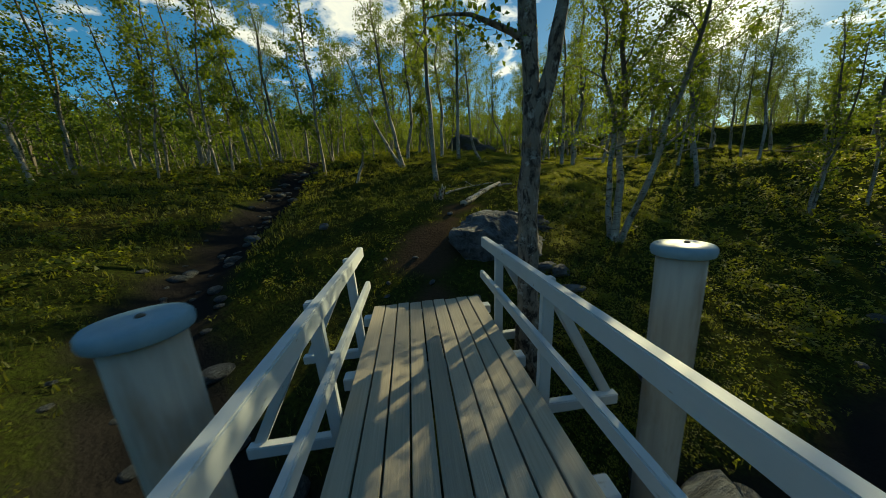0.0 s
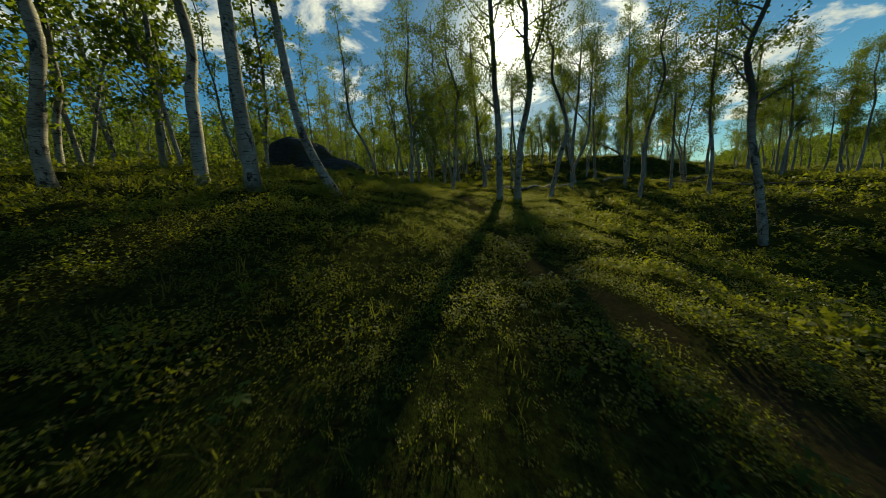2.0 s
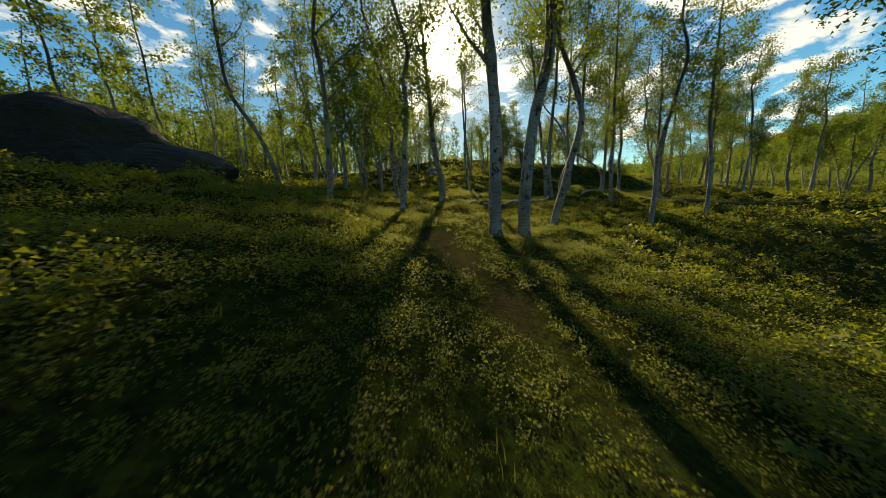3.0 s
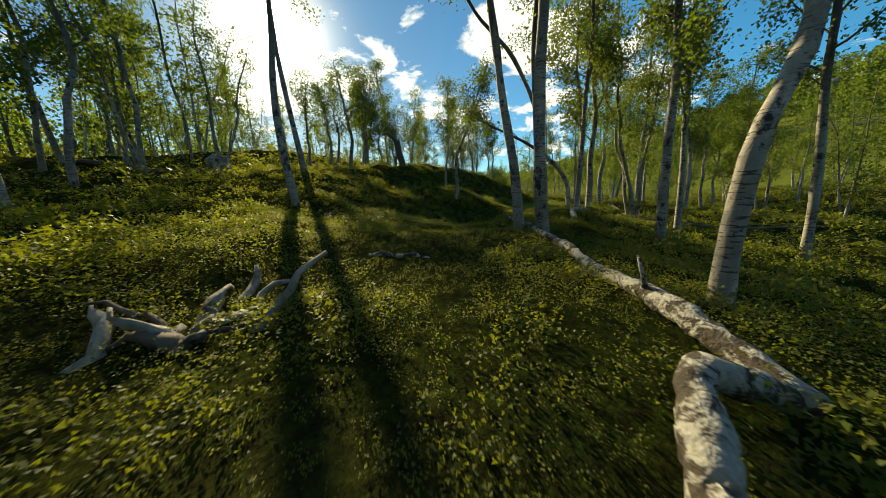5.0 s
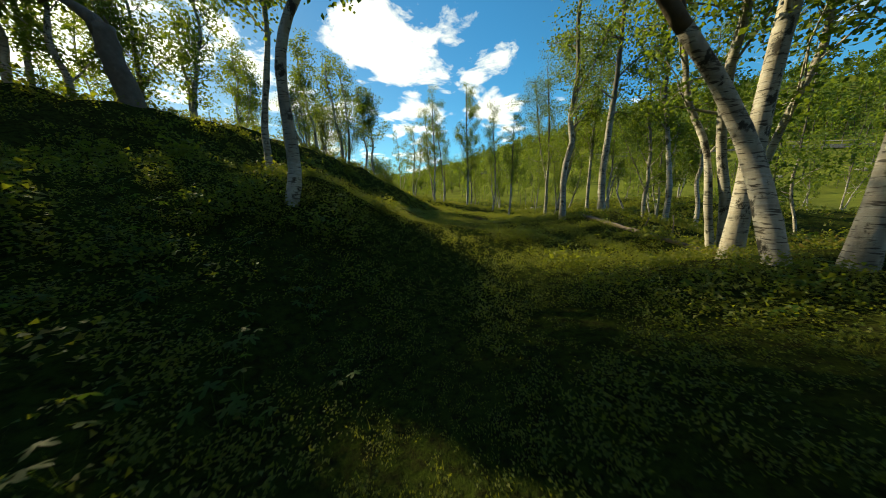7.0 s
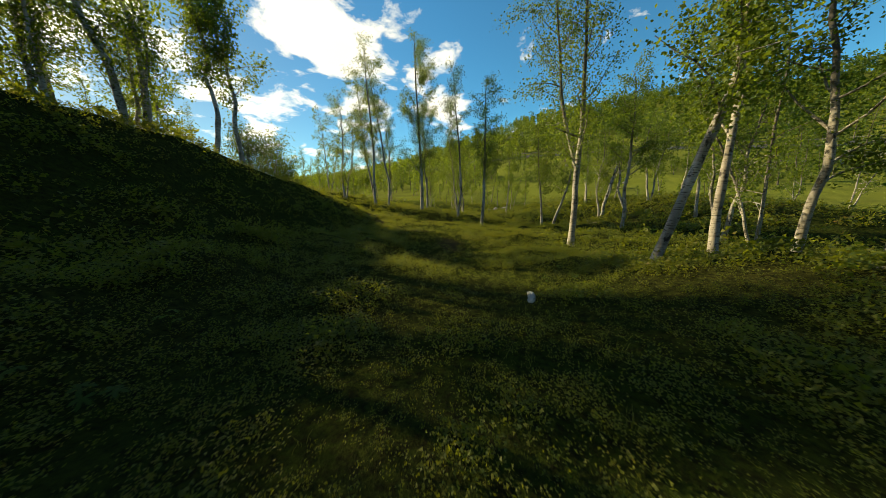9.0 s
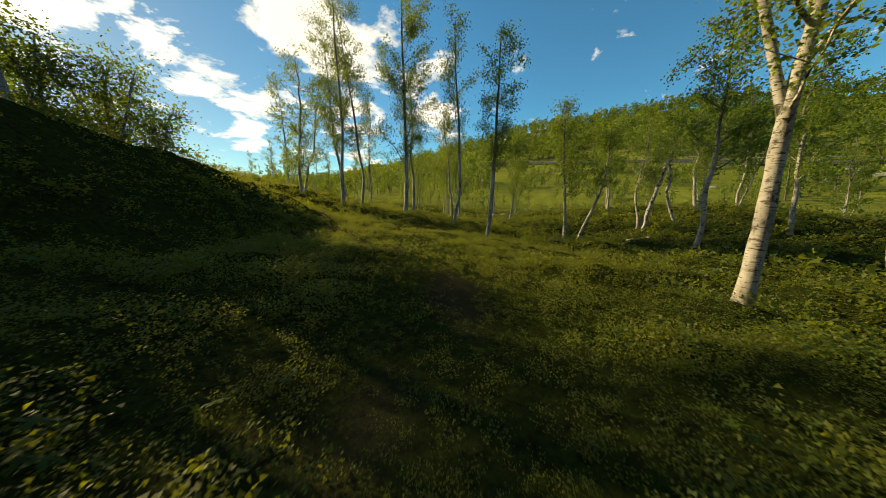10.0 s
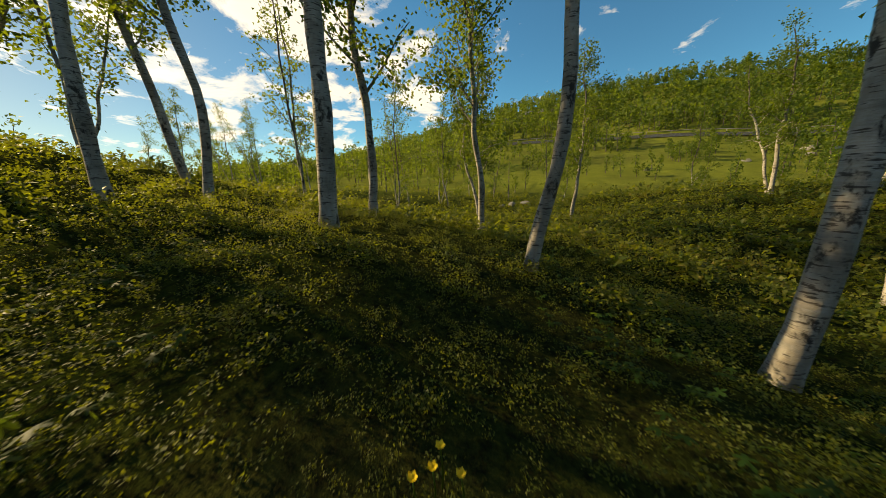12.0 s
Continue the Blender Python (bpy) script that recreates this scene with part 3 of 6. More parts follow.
def make_ground():
    gx, gy = strip(-12, 18, 0.19, -900, 900, 1.12), strip(-3, 34, 0.19, -900, 900, 1.12)
    X, Y = np.meshgrid(gx, gy)
    Z = land(X, Y)
    nx, ny = len(gx), len(gy)
    i, j = np.meshgrid(np.arange(ny - 1), np.arange(nx - 1), indexing="ij")
    q = np.stack([i * nx + j, i * nx + j + 1, (i + 1) * nx + j + 1, (i + 1) * nx + j], -1).reshape(-1, 4)
    me = mesh_of("ground", np.stack([X, Y, Z], -1).reshape(-1, 3), q, GROUND, True)
    edge = 0.16 * np.sin(3.1 * X + 2.2 * Y) + 0.1 * np.sin(7.3 * X - 5.1 * Y)
    bare = (1 - smooth(away(X, Y, TRAIL) + 0.6 * edge, 0.02, 0.15)) * (0.6 + 0.4 * (1 - smooth(Y, 3.8, 5.0)))
    bare = np.maximum(bare, 1 - smooth(np.hypot((X + 2.95) * 1.35, Y - 2.75) + edge, 0.35, 0.85))
    bare = np.maximum(bare, 0.6 * (1 - smooth(away(X, Y, TRAIL_EAST) + 0.7 * edge, 0.03, 0.17)))
    wet = 1 - smooth(away(X, Y, STREAM) + 0.5 * edge, 0.36, 0.66)
    meadow = smooth(np.hypot(X - 6, Y - 24), 16, 34) * smooth(X - 0.2 * Y, 4, 14)
    for name, value in (("bare", bare), ("wet", wet), ("meadow", meadow)):
        at = me.attributes.new(name, "FLOAT", "POINT")
        at.data.foreach_set("value", value.ravel().astype(np.float32))
    tagged(new("ground", me), "mossy heath ground with trodden brown soil and hillsides", "ground", kind="structure")


make_ground()


# ---- birches ----
def wander(rng, start, way, length, n, bend, rise=0.0):
    pts, p, w = [np.array(start, float)], np.array(start, float), np.array(way, float)
    for _ in range(n):
        w = w + bend * rng.standard_normal(3) + np.array([0, 0, rise])
        w /= np.linalg.norm(w)
        p = p + w * length / n
        pts.append(p)
    return np.array(pts)


def birch_parts(seed, h, r, lean, sweep, stems, leaf_n, leaf_size, first, spread, crook=0.03, foot=0.0, sides=10, knobs=0.0, outs=(), bare_twigs=True, axis=(), forks=(), close=False):
    """Wood and leaves of one birch, with its foot at the origin. axis: places that its trunk bends through; forks: such lines of other stems."""
    rng = np.random.default_rng(seed)
    wood, crown = Soup(), Soup()
    twigs = []
    for k in range(max(stems, 1 + len(outs), 1 + len(forks))):
        n = 14
        s = np.linspace(0, 1, n + 1)
        turn = rng.uniform(0, 6.28) if k else 0
        off = np.array([math.cos(turn), math.sin(turn)]) * (0.0 if k == 0 else r * 1.3)
        out = np.array([math.cos(turn), math.sin(turn)]) * (0.0 if k == 0 else rng.uniform(0.16, 0.36))
        if k and k <= len(outs):
            out = np.array(outs[k - 1])
            off = out / np.linalg.norm(out) * r * 1.25
        hk = h * (1 if k == 0 else rng.uniform(0.75, 0.98))
        wob = np.cumsum(rng.standard_normal((n + 1, 2)) * crook * hk / n ** 0.5, 0) * np.minimum(s * 3, 1)[:, None]
        x = off[0] + (lean[0] + out[0]) * hk * s + sweep[0] * hk * s * (1 - s) + wob[:, 0]
        y = off[1] + (lean[1] + out[1]) * hk * s + sweep[1] * hk * s * (1 - s) + wob[:, 1]
        x, y = x - wob[0, 0], y - wob[0, 1]
        z = hk * s - 0.12
        pts = np.stack([x, y, z], 1)
        bends = axis if k == 0 else forks[k - 1] if k <= len(forks) else ()
        if bends:
            line = np.array([(0.0, 0.0, -0.12), *bends] if k == 0 else bends)
            if k:
                hk = max(hk, line[-1, 2] + 1.2)
            z = line[0, 2] + (hk - line[0, 2]) * s
            top = np.array([*(line[-1, :2] + 0.55 * (line[-1, :2] - line[-2, :2]) / max(line[-1, 2] - line[-2, 2], 0.2) * (hk - line[-1, 2])), hk])
            line = np.concatenate([line, top[None]])
            pts = np.stack([np.interp(z, line[:, 2], line[:, 0]), np.interp(z, line[:, 2], line[:, 1]), z], 1)
            pts[:, :2] += 0.25 * wob * smooth(z, 0.8, 2.5)[:, None]
        fine = np.linspace(0, 1, 2 * n + 1)
        pts = np.stack([np.interp(fine, s, c) for c in pts.T], 1)
        pts[1:-1] = (pts[:-2] + 2 * pts[1:-1] + pts[2:]) / 4
        rk = r * (1 if k == 0 else rng.uniform(0.7, 0.9))
        if k and k <= len(forks):
            rk = r * (1 - forks[k - 1][0][2] / h) ** 0.8 * 0.72
        rad = rk * (1 - fine) ** 0.8 * 0.92 + 0.006 + rk * (0.3 + foot) * np.exp(-fine * hk / 0.13) * (not (k and k <= len(forks)))
        if knobs:
            lumps = np.interp(fine * 40, np.arange(41), rng.random(41))
            rad = rad * (1 + knobs * (lumps - 0.4))
        tube(wood, pts, rad * (1 + 0.05 * rng.standard_normal(len(rad))), sides, 0.045 + 0.2 * knobs, rng)
        limbs = int(7 + hk * 2.2)
        for m in range(limbs):
            f = first + (0.99 - first) * ((m + rng.random() * 0.8) / limbs)
            at = np.array([np.interp(f, fine, c) for c in pts.T])
            rb = max(0.006, np.interp(f, fine, rad) * rng.uniform(0.3, 0.5))
            a = rng.uniform(0, 6.28)
            up = rng.uniform(0.4, 1.4)
            length = spread * hk * (0.5 + 0.6 * rng.random()) * ((1.12 - f) / (1.12 - first)) ** 0.65 * (0.75 if f < first + 0.1 else 1)
            length = max(length, 0.3)
            limb = wander(rng, at, (math.cos(a), math.sin(a), up), length, 5, 0.16, 0.03)
            tube(wood, limb, np.linspace(rb, 0.004, 6), 3 if rb < 0.016 else 5, cap=False)
            twigs.append((limb, length))
            for _ in range(int(1.5 + length * 2.2)):
                g = rng.uniform(0.3, 1.0)
                b0 = np.array([np.interp(g, np.linspace(0, 1, 6), c) for c in limb.T])
                w = rng.standard_normal(3)
                w[2] = w[2] * 0.5 + 0.1
                tl = rng.uniform(0.25, 0.6) * (0.5 + 0.35 * length)
                tw = wander(rng, b0, w / np.linalg.norm(w), tl, 2, 0.22, -0.08)
                if bare_twigs:
                    tube(wood, tw, [0.0045, 0.0035, 0.002], 3, cap=False)
                twigs.append((tw, tl * 1.4))
    total = sum(l for _, l in twigs)
    for line, l in twigs:
        k = max(2, int(2.4 * leaf_n * l / total))
        g = rng.random(k) ** 0.7
        at = np.stack([np.interp(g, np.linspace(0, 1, len(line)), c) for c in line.T], 1) + rng.standard_normal((k, 3)) * 0.085
        leaves(crown, at, leaf_size * (0.86 if close else 1.0), rng, 0.45, 0.74, not close)
    return wood, crown


COUNT = [0]
BIRCH_LABEL = "slender mountain birch with white bark, rooted in heath"


def birch(x, y, h=6.0, r=0.07, lean=(0, 0), sweep=(0, 0), stems=1, leaf_n=2000, leaf_size=0.05, first=0.3, spread=0.23, crook=0.045,
          label=BIRCH_LABEL, seed=None, foot=0.0, lift=0.0, knobs=0.0, outs=(), axis=(), forks=(), bark=None):
    COUNT[0] += 1
    wood, crown = birch_parts(seed or 100 + COUNT[0], h, r, lean, sweep, stems, leaf_n, leaf_size, first, spread, crook, foot, knobs=knobs, outs=outs, axis=axis, forks=forks, close=float(away(np.array(x), np.array(y), FLIGHT)) < 3.4)
    tree = new("birch_tree")
    tagged(tree, label, "tree", "birches of the wood")
    tree.matrix_basis = pose(x, y, float(land(x, y)) + lift)
    part("trunk", wood.mesh("trunk", bark or BARK, True), tree)
    if leaf_n:
        part("crown", crown.mesh("crown", BIRCHLEAF), tree, "loose airy crown of small green leaves")
    return tree


# ---- the footbridge ----
def bar(name, a, b, wide, tall, mat, parent, label="", chamfer=0.006, up=(0, 0, 1)):
    """A squared timber from a to b with broken edges; its own x runs along it."""
    a, b = Vector(a), Vector(b)
    x = (b - a).normalized()
    y = Vector(up).cross(x).normalized()
    z = x.cross(y)
    bm = bmesh.new()
    bmesh.ops.create_cube(bm, size=1)
    bmesh.ops.scale(bm, vec=((b - a).length, wide, tall), verts=bm.verts)
    bmesh.ops.bevel(bm, geom=bm.edges[:], offset=chamfer, segments=2, affect="EDGES")
    ob = part(name, bm_mesh(name, bm, mat), parent, label)
    m = Matrix((x, y, z)).transposed().to_4x4()
    m.translation = (a + b) / 2
    ob.matrix_basis = m
    return ob


BRIDGE_END, BRIDGE_TURN, DECK = (-2.096, 1.976), 48.5, 0.783
BRIDGE = pose(BRIDGE_END[0], BRIDGE_END[1], DECK, 0, 0, 90 + BRIDGE_TURN)  # x towards the wood, y to the left


def make_bridge():
    bridge = tagged(new("footbridge"), "narrow wooden footbridge with white-painted railings over a stream", "footbridge")
    bridge.matrix_basis = BRIDGE
    for k, x in enumerate((-5.7, -4.5, -3.2, -2.02, -1.05, -0.12)):
        bar("crossbeam", (x, -0.66, -0.105), (x, 0.66, -0.105), 0.1, 0.09, PAINT, bridge)
    for y in (-0.4, 0.4):
        bar("girder", (-6.2, y, -0.235), (0.02, y, -0.235), 0.12, 0.16, PAINT, bridge)
    for side in (-1, 1):
        bar("handrail", (-6.2, side * 0.59, 0.655), (-0.24, side * 0.59, 0.65), 0.055, 0.095, PAINT, bridge, "worn white top rail")
        bar("middle_rail", (-6.2, side * 0.545, 0.345), (-0.3, side * 0.545, 0.345), 0.04, 0.075, PAINT, bridge)
        for x in (-5.3, -3.4, -1.46, -0.58):
            bar("railing_post", (x, side * 0.61, -0.2), (x, side * 0.635, 0.68), 0.07, 0.05, PAINT, bridge, up=(1, 0, 0))
            bar("outrigger", (x + 0.02, side * 0.4, -0.19), (x + 0.02, side * 1.12, -0.19), 0.055, 0.075, PAINT, bridge)
            bar("brace", (x + 0.05, side * 1.07, -0.17), (x + 0.05, side * 0.66, 0.6), 0.06, 0.045, PAINT, bridge, up=(1, 0, 0))
    # deck boards run along the bridge
    n, w = 9, 1.14 / 9
    for k in range(n):
        y = (k - (n - 1) / 2) * w
        end = 0.012 * math.sin(k * 2.3)
        bar("plank", (-6.2, y, -0.03 + 0.002 * math.sin(k * 5.1)), (end, y, -0.03 + 0.002 * math.sin(k * 5.1)), w - 0.011, 0.055, PLANK, bridge, chamfer=0.004)
    return bridge


def round_post(name, x, y, top, foot, r, label):
    """A thick round mooring-like post under a painted cap."""
    post = tagged(new(name), label, "post", "posts beside the bridge")
    p = BRIDGE @ Vector((x, y, 0))
    post.matrix_basis = pose(p.x, p.y, foot)
    s = Soup()
    zs = np.linspace(0, top - foot, 9)
    tube(s, np.stack([0 * zs, 0 * zs, zs], 1), np.full(9, r), 28, 0.012, np.random.default_rng(5))
    part("shaft", s.mesh("shaft", POST, True), post)
    c = Soup()
    h = np.array([0.0, 0.004, 0.018, 0.036, 0.046, 0.052])
    tube(c, np.stack([0 * h, 0 * h, h + top - foot], 1), (r + 0.022) * np.array([0.98, 1.0, 1.03, 1.01, 0.93, 0.6]), 32)
    cap = part("cap", c.mesh("cap", BLUE, True), post, "blue painted round cap")
    b = Soup()
    tube(b, np.array([(0, 0, 0.05), (0, 0, 0.056), (0, 0, 0.06)]) + np.array([0.012, 0.006, top - foot]), [0.011, 0.011, 0.007], 8)
    part("bolt", b.mesh("bolt", BRANCH, True), cap)


make_bridge()
round_post("bridge_post", -1.80, -1.08, DECK + 0.85, -0.35, 0.092, "thick weathered grey post with a blue cap beside the bridge")
round_post("bridge_post", -2.08, 0.85, DECK + 0.87, -0.35, 0.092, "thick weathered grey post with a blue cap beside the bridge")


# ---- rocks ----
def rock(x, y, size, seed, mat=ROCK, sink=0.25, turn=0.0, tilt=(0, 0), level=4, cuts=9, label="grey weathered boulder bedded in the heath", rough=0.09, name="boulder",
         category="boulder", group="", z=None, faults=0, flake=0.28):
    """A boulder: a ball cut flat by planes, then roughened."""
    rng = np.random.default_rng(seed)
    bm = bmesh.new()
    bmesh.ops.create_icosphere(bm, subdivisions=level, radius=1)
    planes = [(Vector(v).normalized(), d) for v, d in zip(rng.standard_normal((cuts, 3)), rng.uniform(0.55, 0.86, cuts))]
    off = Vector(rng.uniform(-50, 50, 3))
    breaks = [(Vector(v).normalized(), d, k) for v, d, k in zip(rng.standard_normal((faults, 3)), rng.uniform(-0.5, 0.5, faults), rng.uniform(0.03, 0.09, faults))]
    for v in bm.verts:
        p = v.co.copy()
        for nrm, d in planes:
            over = p.dot(nrm) - d
            if over > 0:
                p -= nrm * over * 0.93
        for nrm, d, step in breaks:
            if p.dot(nrm) + 0.08 * noise.noise(p * 3 + off) > d:
                p *= 1 - step
        k = noise.fractal(p * 1.7 + off, 1.0, 2.0, 5)
        k2 = noise.noise(Vector((p.x * 1.2, p.y * 1.2, p.z * 9)) + off)
        v.co = p * (1 + rough * k + rough * flake * k2)
    bmesh.ops.scale(bm, vec=size, verts=bm.verts)
    bmesh.ops.recalc_face_normals(bm, faces=bm.faces)
    ob = new(name, bm_mesh(name, bm, mat, True))
    base = float(land(x, y)) if z is None else z
    ob.matrix_basis = pose(x, y, base + size[2] * (1 - 2 * sink), tilt[0], tilt[1], turn)
    return tagged(ob, label, category, group)


rock(-2.06, 3.48, (1.14, 1.0, 0.98), 4, sink=0.5, turn=-14, tilt=(4, 8), cuts=26, label="large cracked blue-grey schist boulder beside the trail", z=1.0, level=5, rough=0.06, faults=12)
rock(-2.45, 4.62, (0.86, 0.4, 0.36), 9, DARKSLAB, sink=0.5, turn=-12, tilt=(-8, 4), cuts=12, label="low layered dark schist slab behind a boulder", z=1.2, level=5, rough=0.16, faults=10, flake=1.1)
rock(-1.4, 3.38, (0.24, 0.1, 0.09), 12, turn=60, tilt=(20, 0), level=4, label="broken grey stone slab at the foot of a boulder", name="stone", category="stone", group="stones by the bridge", flake=0.4)
rock(-1.2, 3.5, (0.2, 0.08, 0.1), 13, turn=80, tilt=(-15, 10), level=4, label="broken grey stone slab at the foot of a boulder", name="stone", category="stone", group="stones by the bridge", flake=0.4)
rock(-1.05, 3.3, (0.2, 0.1, 0.07), 14, turn=40, level=4, label="broken grey stone slab at the foot of a boulder", name="stone", category="stone", group="stones by the bridge", flake=0.4)
rock(-1.81, 2.46, (0.11, 0.08, 0.09), 15, turn=80, level=3, label="rounded pale stone by the bridge end", name="stone", category="stone", group="stones by the bridge")
rock(-3.2, 3.74, (0.06, 0.045, 0.04), 16, turn=10, level=3, label="small flat pale stone on the trail", name="stone", category="stone", group="stones by the bridge")
rock(0.25, 2.1, (0.34, 0.16, 0.14), 18, turn=60, level=3, label="grey slab in the stream bank under the bridge", name="stone", category="stone", group="stones by the bridge")
rock(-2.39, 2.37, (0.08, 0.03, 0.03), 24, turn=110, level=3, label="small pale stone on bare soil", name="stone", category="stone", group="stones by the bridge")
rock(-2.68, 1.88, (0.05, 0.025, 0.02), 25, turn=50, level=3, label="small pale stone on bare soil", name="stone", category="stone", group="stones by the bridge")
rock(-4.64, 2.15, (0.1, 0.08, 0.08), 26, turn=20, level=3, label="small grey stone in the grass", name="stone", category="stone", group="stones by the bridge")
rock(-6.5, 1.55, (0.24, 0.13, 0.09), 27, turn=10, level=3, label="flat grey stone on the bank of the stream", name="stone", category="stone", group="stones by the bridge")
rock(-0.1, 2.75, (0.16, 0.12, 0.1), 19, level=3, label="grey stone in the stream bank", name="stone", category="stone", group="stones by the bridge")
rock(-2.8, 2.0, (0.05, 0.03, 0.025), 21, level=3, label="small pale stone on bare soil", name="stone", category="stone", group="stones by the bridge")
rock(-2.85, 2.53, (0.05, 0.035, 0.025), 22, turn=40, level=3, label="small pale stone on bare soil", name="stone", category="stone", group="stones by the bridge")
rock(-3.15, 2.25, (0.035, 0.03, 0.025), 23, level=3, label="small pale stone on bare soil", name="stone", category="stone", group="stones by the bridge")
rock(-10.9, 14.3, (1.35, 0.95, 0.95), 52, MOSSROCK, 0.3, 25, cuts=16, label="big dark boulder among the birches", rough=0.12)
rock(-9.6, 14.5, (0.75, 0.5, 0.4), 33, MOSSROCK, 0.3, 60, cuts=9, label="low dark boulder beside a bigger one")
STREAM_RNG = np.random.default_rng(77)


def make_stream_stones():
    """Dark wet cobbles along the bed."""
    kinds = []
    for k in range(4):
        bm = bmesh.new()
        bmesh.ops.create_icosphere(bm, subdivisions=2, radius=1)
        for v in bm.verts:
            v.co *= 1 + 0.22 * noise.noise(v.co * 1.4 + Vector((k * 9.0, 0, 0)))
        kinds.append(bm_mesh("cobble", bm, ROCK, True))
    lengths = np.hypot(*np.diff(STREAM, axis=0).T)
    for k in range(260):
        g = STREAM_RNG.random() * 0.8
        d = 8 + g * (lengths.sum() - 12)
        i = int(np.searchsorted(np.cumsum(lengths), d))
        i = min(i, len(lengths) - 1)
        f = (d - (np.cumsum(lengths)[i] - lengths[i])) / lengths[i]
        p = STREAM[i] + f * (STREAM[i + 1] - STREAM[i]) + STREAM_RNG.standard_normal(2) * 0.3
        r = 0.03 + 0.1 * STREAM_RNG.random() ** 2.5
        ob = new("cobble", kinds[k % 4])
        ob.matrix_basis = pose(p[0], p[1], float(land(*p)) + r * 0.12, 0, 0, STREAM_RNG.uniform(0, 360)) @ Matrix.Diagonal((r * 1.3, r, r * 0.55, 1))
        tagged(ob, "dark wet cobble in a shallow stream bed", "cobble", "cobbles of the stream")


make_stream_stones()


# ---- fallen and dead wood ----
LOGS = []


def fallen(name, pts, r0, r1, mat, label, category="log", seed=1, stubs=0, sides=12):
    """A trunk or branch lying on the ground along points (x, y, height over the ground)."""
    rng = np.random.default_rng(seed)
    line = np.array([(x, y, float(land(x, y)) + dz) for x, y, dz in pts])
    s = np.linspace(0, 1, len(line))
    f = np.linspace(0, 1, 8 * len(line))
    fine = np.stack([np.interp(f, s, c) for c in line.T], 1)
    for _ in range(3):
        fine[1:-1] = (fine[:-2] + 2 * fine[1:-1] + fine[2:]) / 4
    fine += rng.standard_normal(fine.shape) * r0 * 0.08
    LOGS.append(fine[::6, :2].copy())
    soup = Soup()
    base = fine[0].copy()
    tube(soup, fine - base, np.interp(f, [0, 1], [r0, r1]) * (1 + 0.1 * np.sin(f * 23 + seed)), sides, 0.08, rng)
    ob = new(name)
    ob.location = base
    tagged(ob, label, category, "fallen wood")
    part("trunk", soup.mesh("trunk", mat, True), ob)
    for k in range(stubs):
        b = Soup()
        g = rng.uniform(0.2, 0.9)
        at = np.array([np.interp(g, f, c) for c in fine.T])
        w = rng.standard_normal(3)
        w[2] = abs(w[2]) + 0.4
        tube(b, wander(rng, at - base, w / np.linalg.norm(w), rng.uniform(0.12, 0.4), 4, 0.2), np.linspace(r1 * 0.5, 0.006, 5), 6)
        part("branch_stub", b.mesh("branch_stub", mat, True), ob)
    return ob


fallen("fallen_log", [(-3.35, 4.32, 0.05), (-3.48, 4.8, 0.05), (-3.7, 5.5, 0.05), (-3.8, 6.1, 0.05), (-3.86, 6.5, 0.06)], 0.062, 0.042, LOGBARK, "bleached fallen birch log with flaking bark beside the trail", seed=3)
fallen("fallen_branch", [(-3.7, 6.2, 0.04), (-3.68, 6.42, 0.06), (-3.58, 6.63, 0.07)], 0.03, 0.02, DEADWOOD, "short grey dead branch beside a fallen log", "branch", 4)
fallen("fallen_branch", [(-4.2, 4.8, 0.02), (-4.28, 5.02, 0.03), (-4.26, 5.24, 0.04), (-4.29, 5.57, 0.05), (-4.25, 5.93, 0.05), (-4.13, 6.13, 0.06), (-4.0, 6.4, 0.08)], 0.026, 0.012, LOGBARK, "crooked grey dead branch lying in the heath", "branch", 5, 4)
fallen("fallen_log", [(-4.9, 17.12, 0.05), (-4.5, 17.06, 0.04), (-4.11, 16.97, 0.04), (-3.98, 17.05, 0.08), (-3.8, 17.14, 0.1), (-3.57, 17.03, 0.03)], 0.042, 0.038, LOGBARK, "fallen white birch trunk with ringed bark crossing the heath", seed=7)
fallen("fallen_log", [(-3.57, 17.0, 0.04), (-3.3, 17.45, 0.05), (-2.95, 18.0, 0.05), (-2.6, 18.4, 0.05), (-2.2, 19.28, 0.05)], 0.044, 0.034, LOGBARK, "long fallen white birch log running up to standing birches", seed=9, stubs=1)
fallen("fallen_log", [(-2.08, 19.4, 0.05), (-1.97, 19.72, 0.06), (-1.86, 20.0, 0.06), (-1.73, 20.24, 0.05)], 0.034, 0.018, LOGBARK, "thin bleached birch stem lying past a standing trunk", seed=10)
fallen("fallen_log", [(-1.0, 19.62, 0.05), (-0.7, 19.92, 0.06), (-0.3, 20.08, 0.06), (0.1, 20.2, 0.05)], 0.04, 0.028, DEADWOOD, "grey birch log on dark heath beside birches", seed=11, stubs=1)
fallen("fallen_log", [(4.0, 22.3, 0.03), (2.6, 20.9, 0.03), (1.1, 19.36, 0.03)], 0.034, 0.022, BRANCH, "dark fallen trunk among the birches", seed=12, stubs=2)
fallen("fallen_log", [(1.6, 20.6, 0.12), (3.4, 19.3, 0.08), (5.2, 18.3, 0.03)], 0.034, 0.022, BRANCH, "dark fallen trunk propped on a birch foot", seed=13, stubs=2)
fallen("fallen_log", [(4.64, 24.43, -0.03), (4.54, 24.38, 0.0), (4.45, 24.36, 0.006), (4.36, 24.355, -0.02)], 0.024, 0.027, LOGBARK, "short white birch log in the grass", seed=14)
fallen("fallen_branch", [(14.9, 24.2, 0.04), (14.6, 23.9, 0.05), (14.2, 23.7, 0.04)], 0.03, 0.015, DEADWOOD, "bleached dead branch on the heath", "branch", 15, 2)
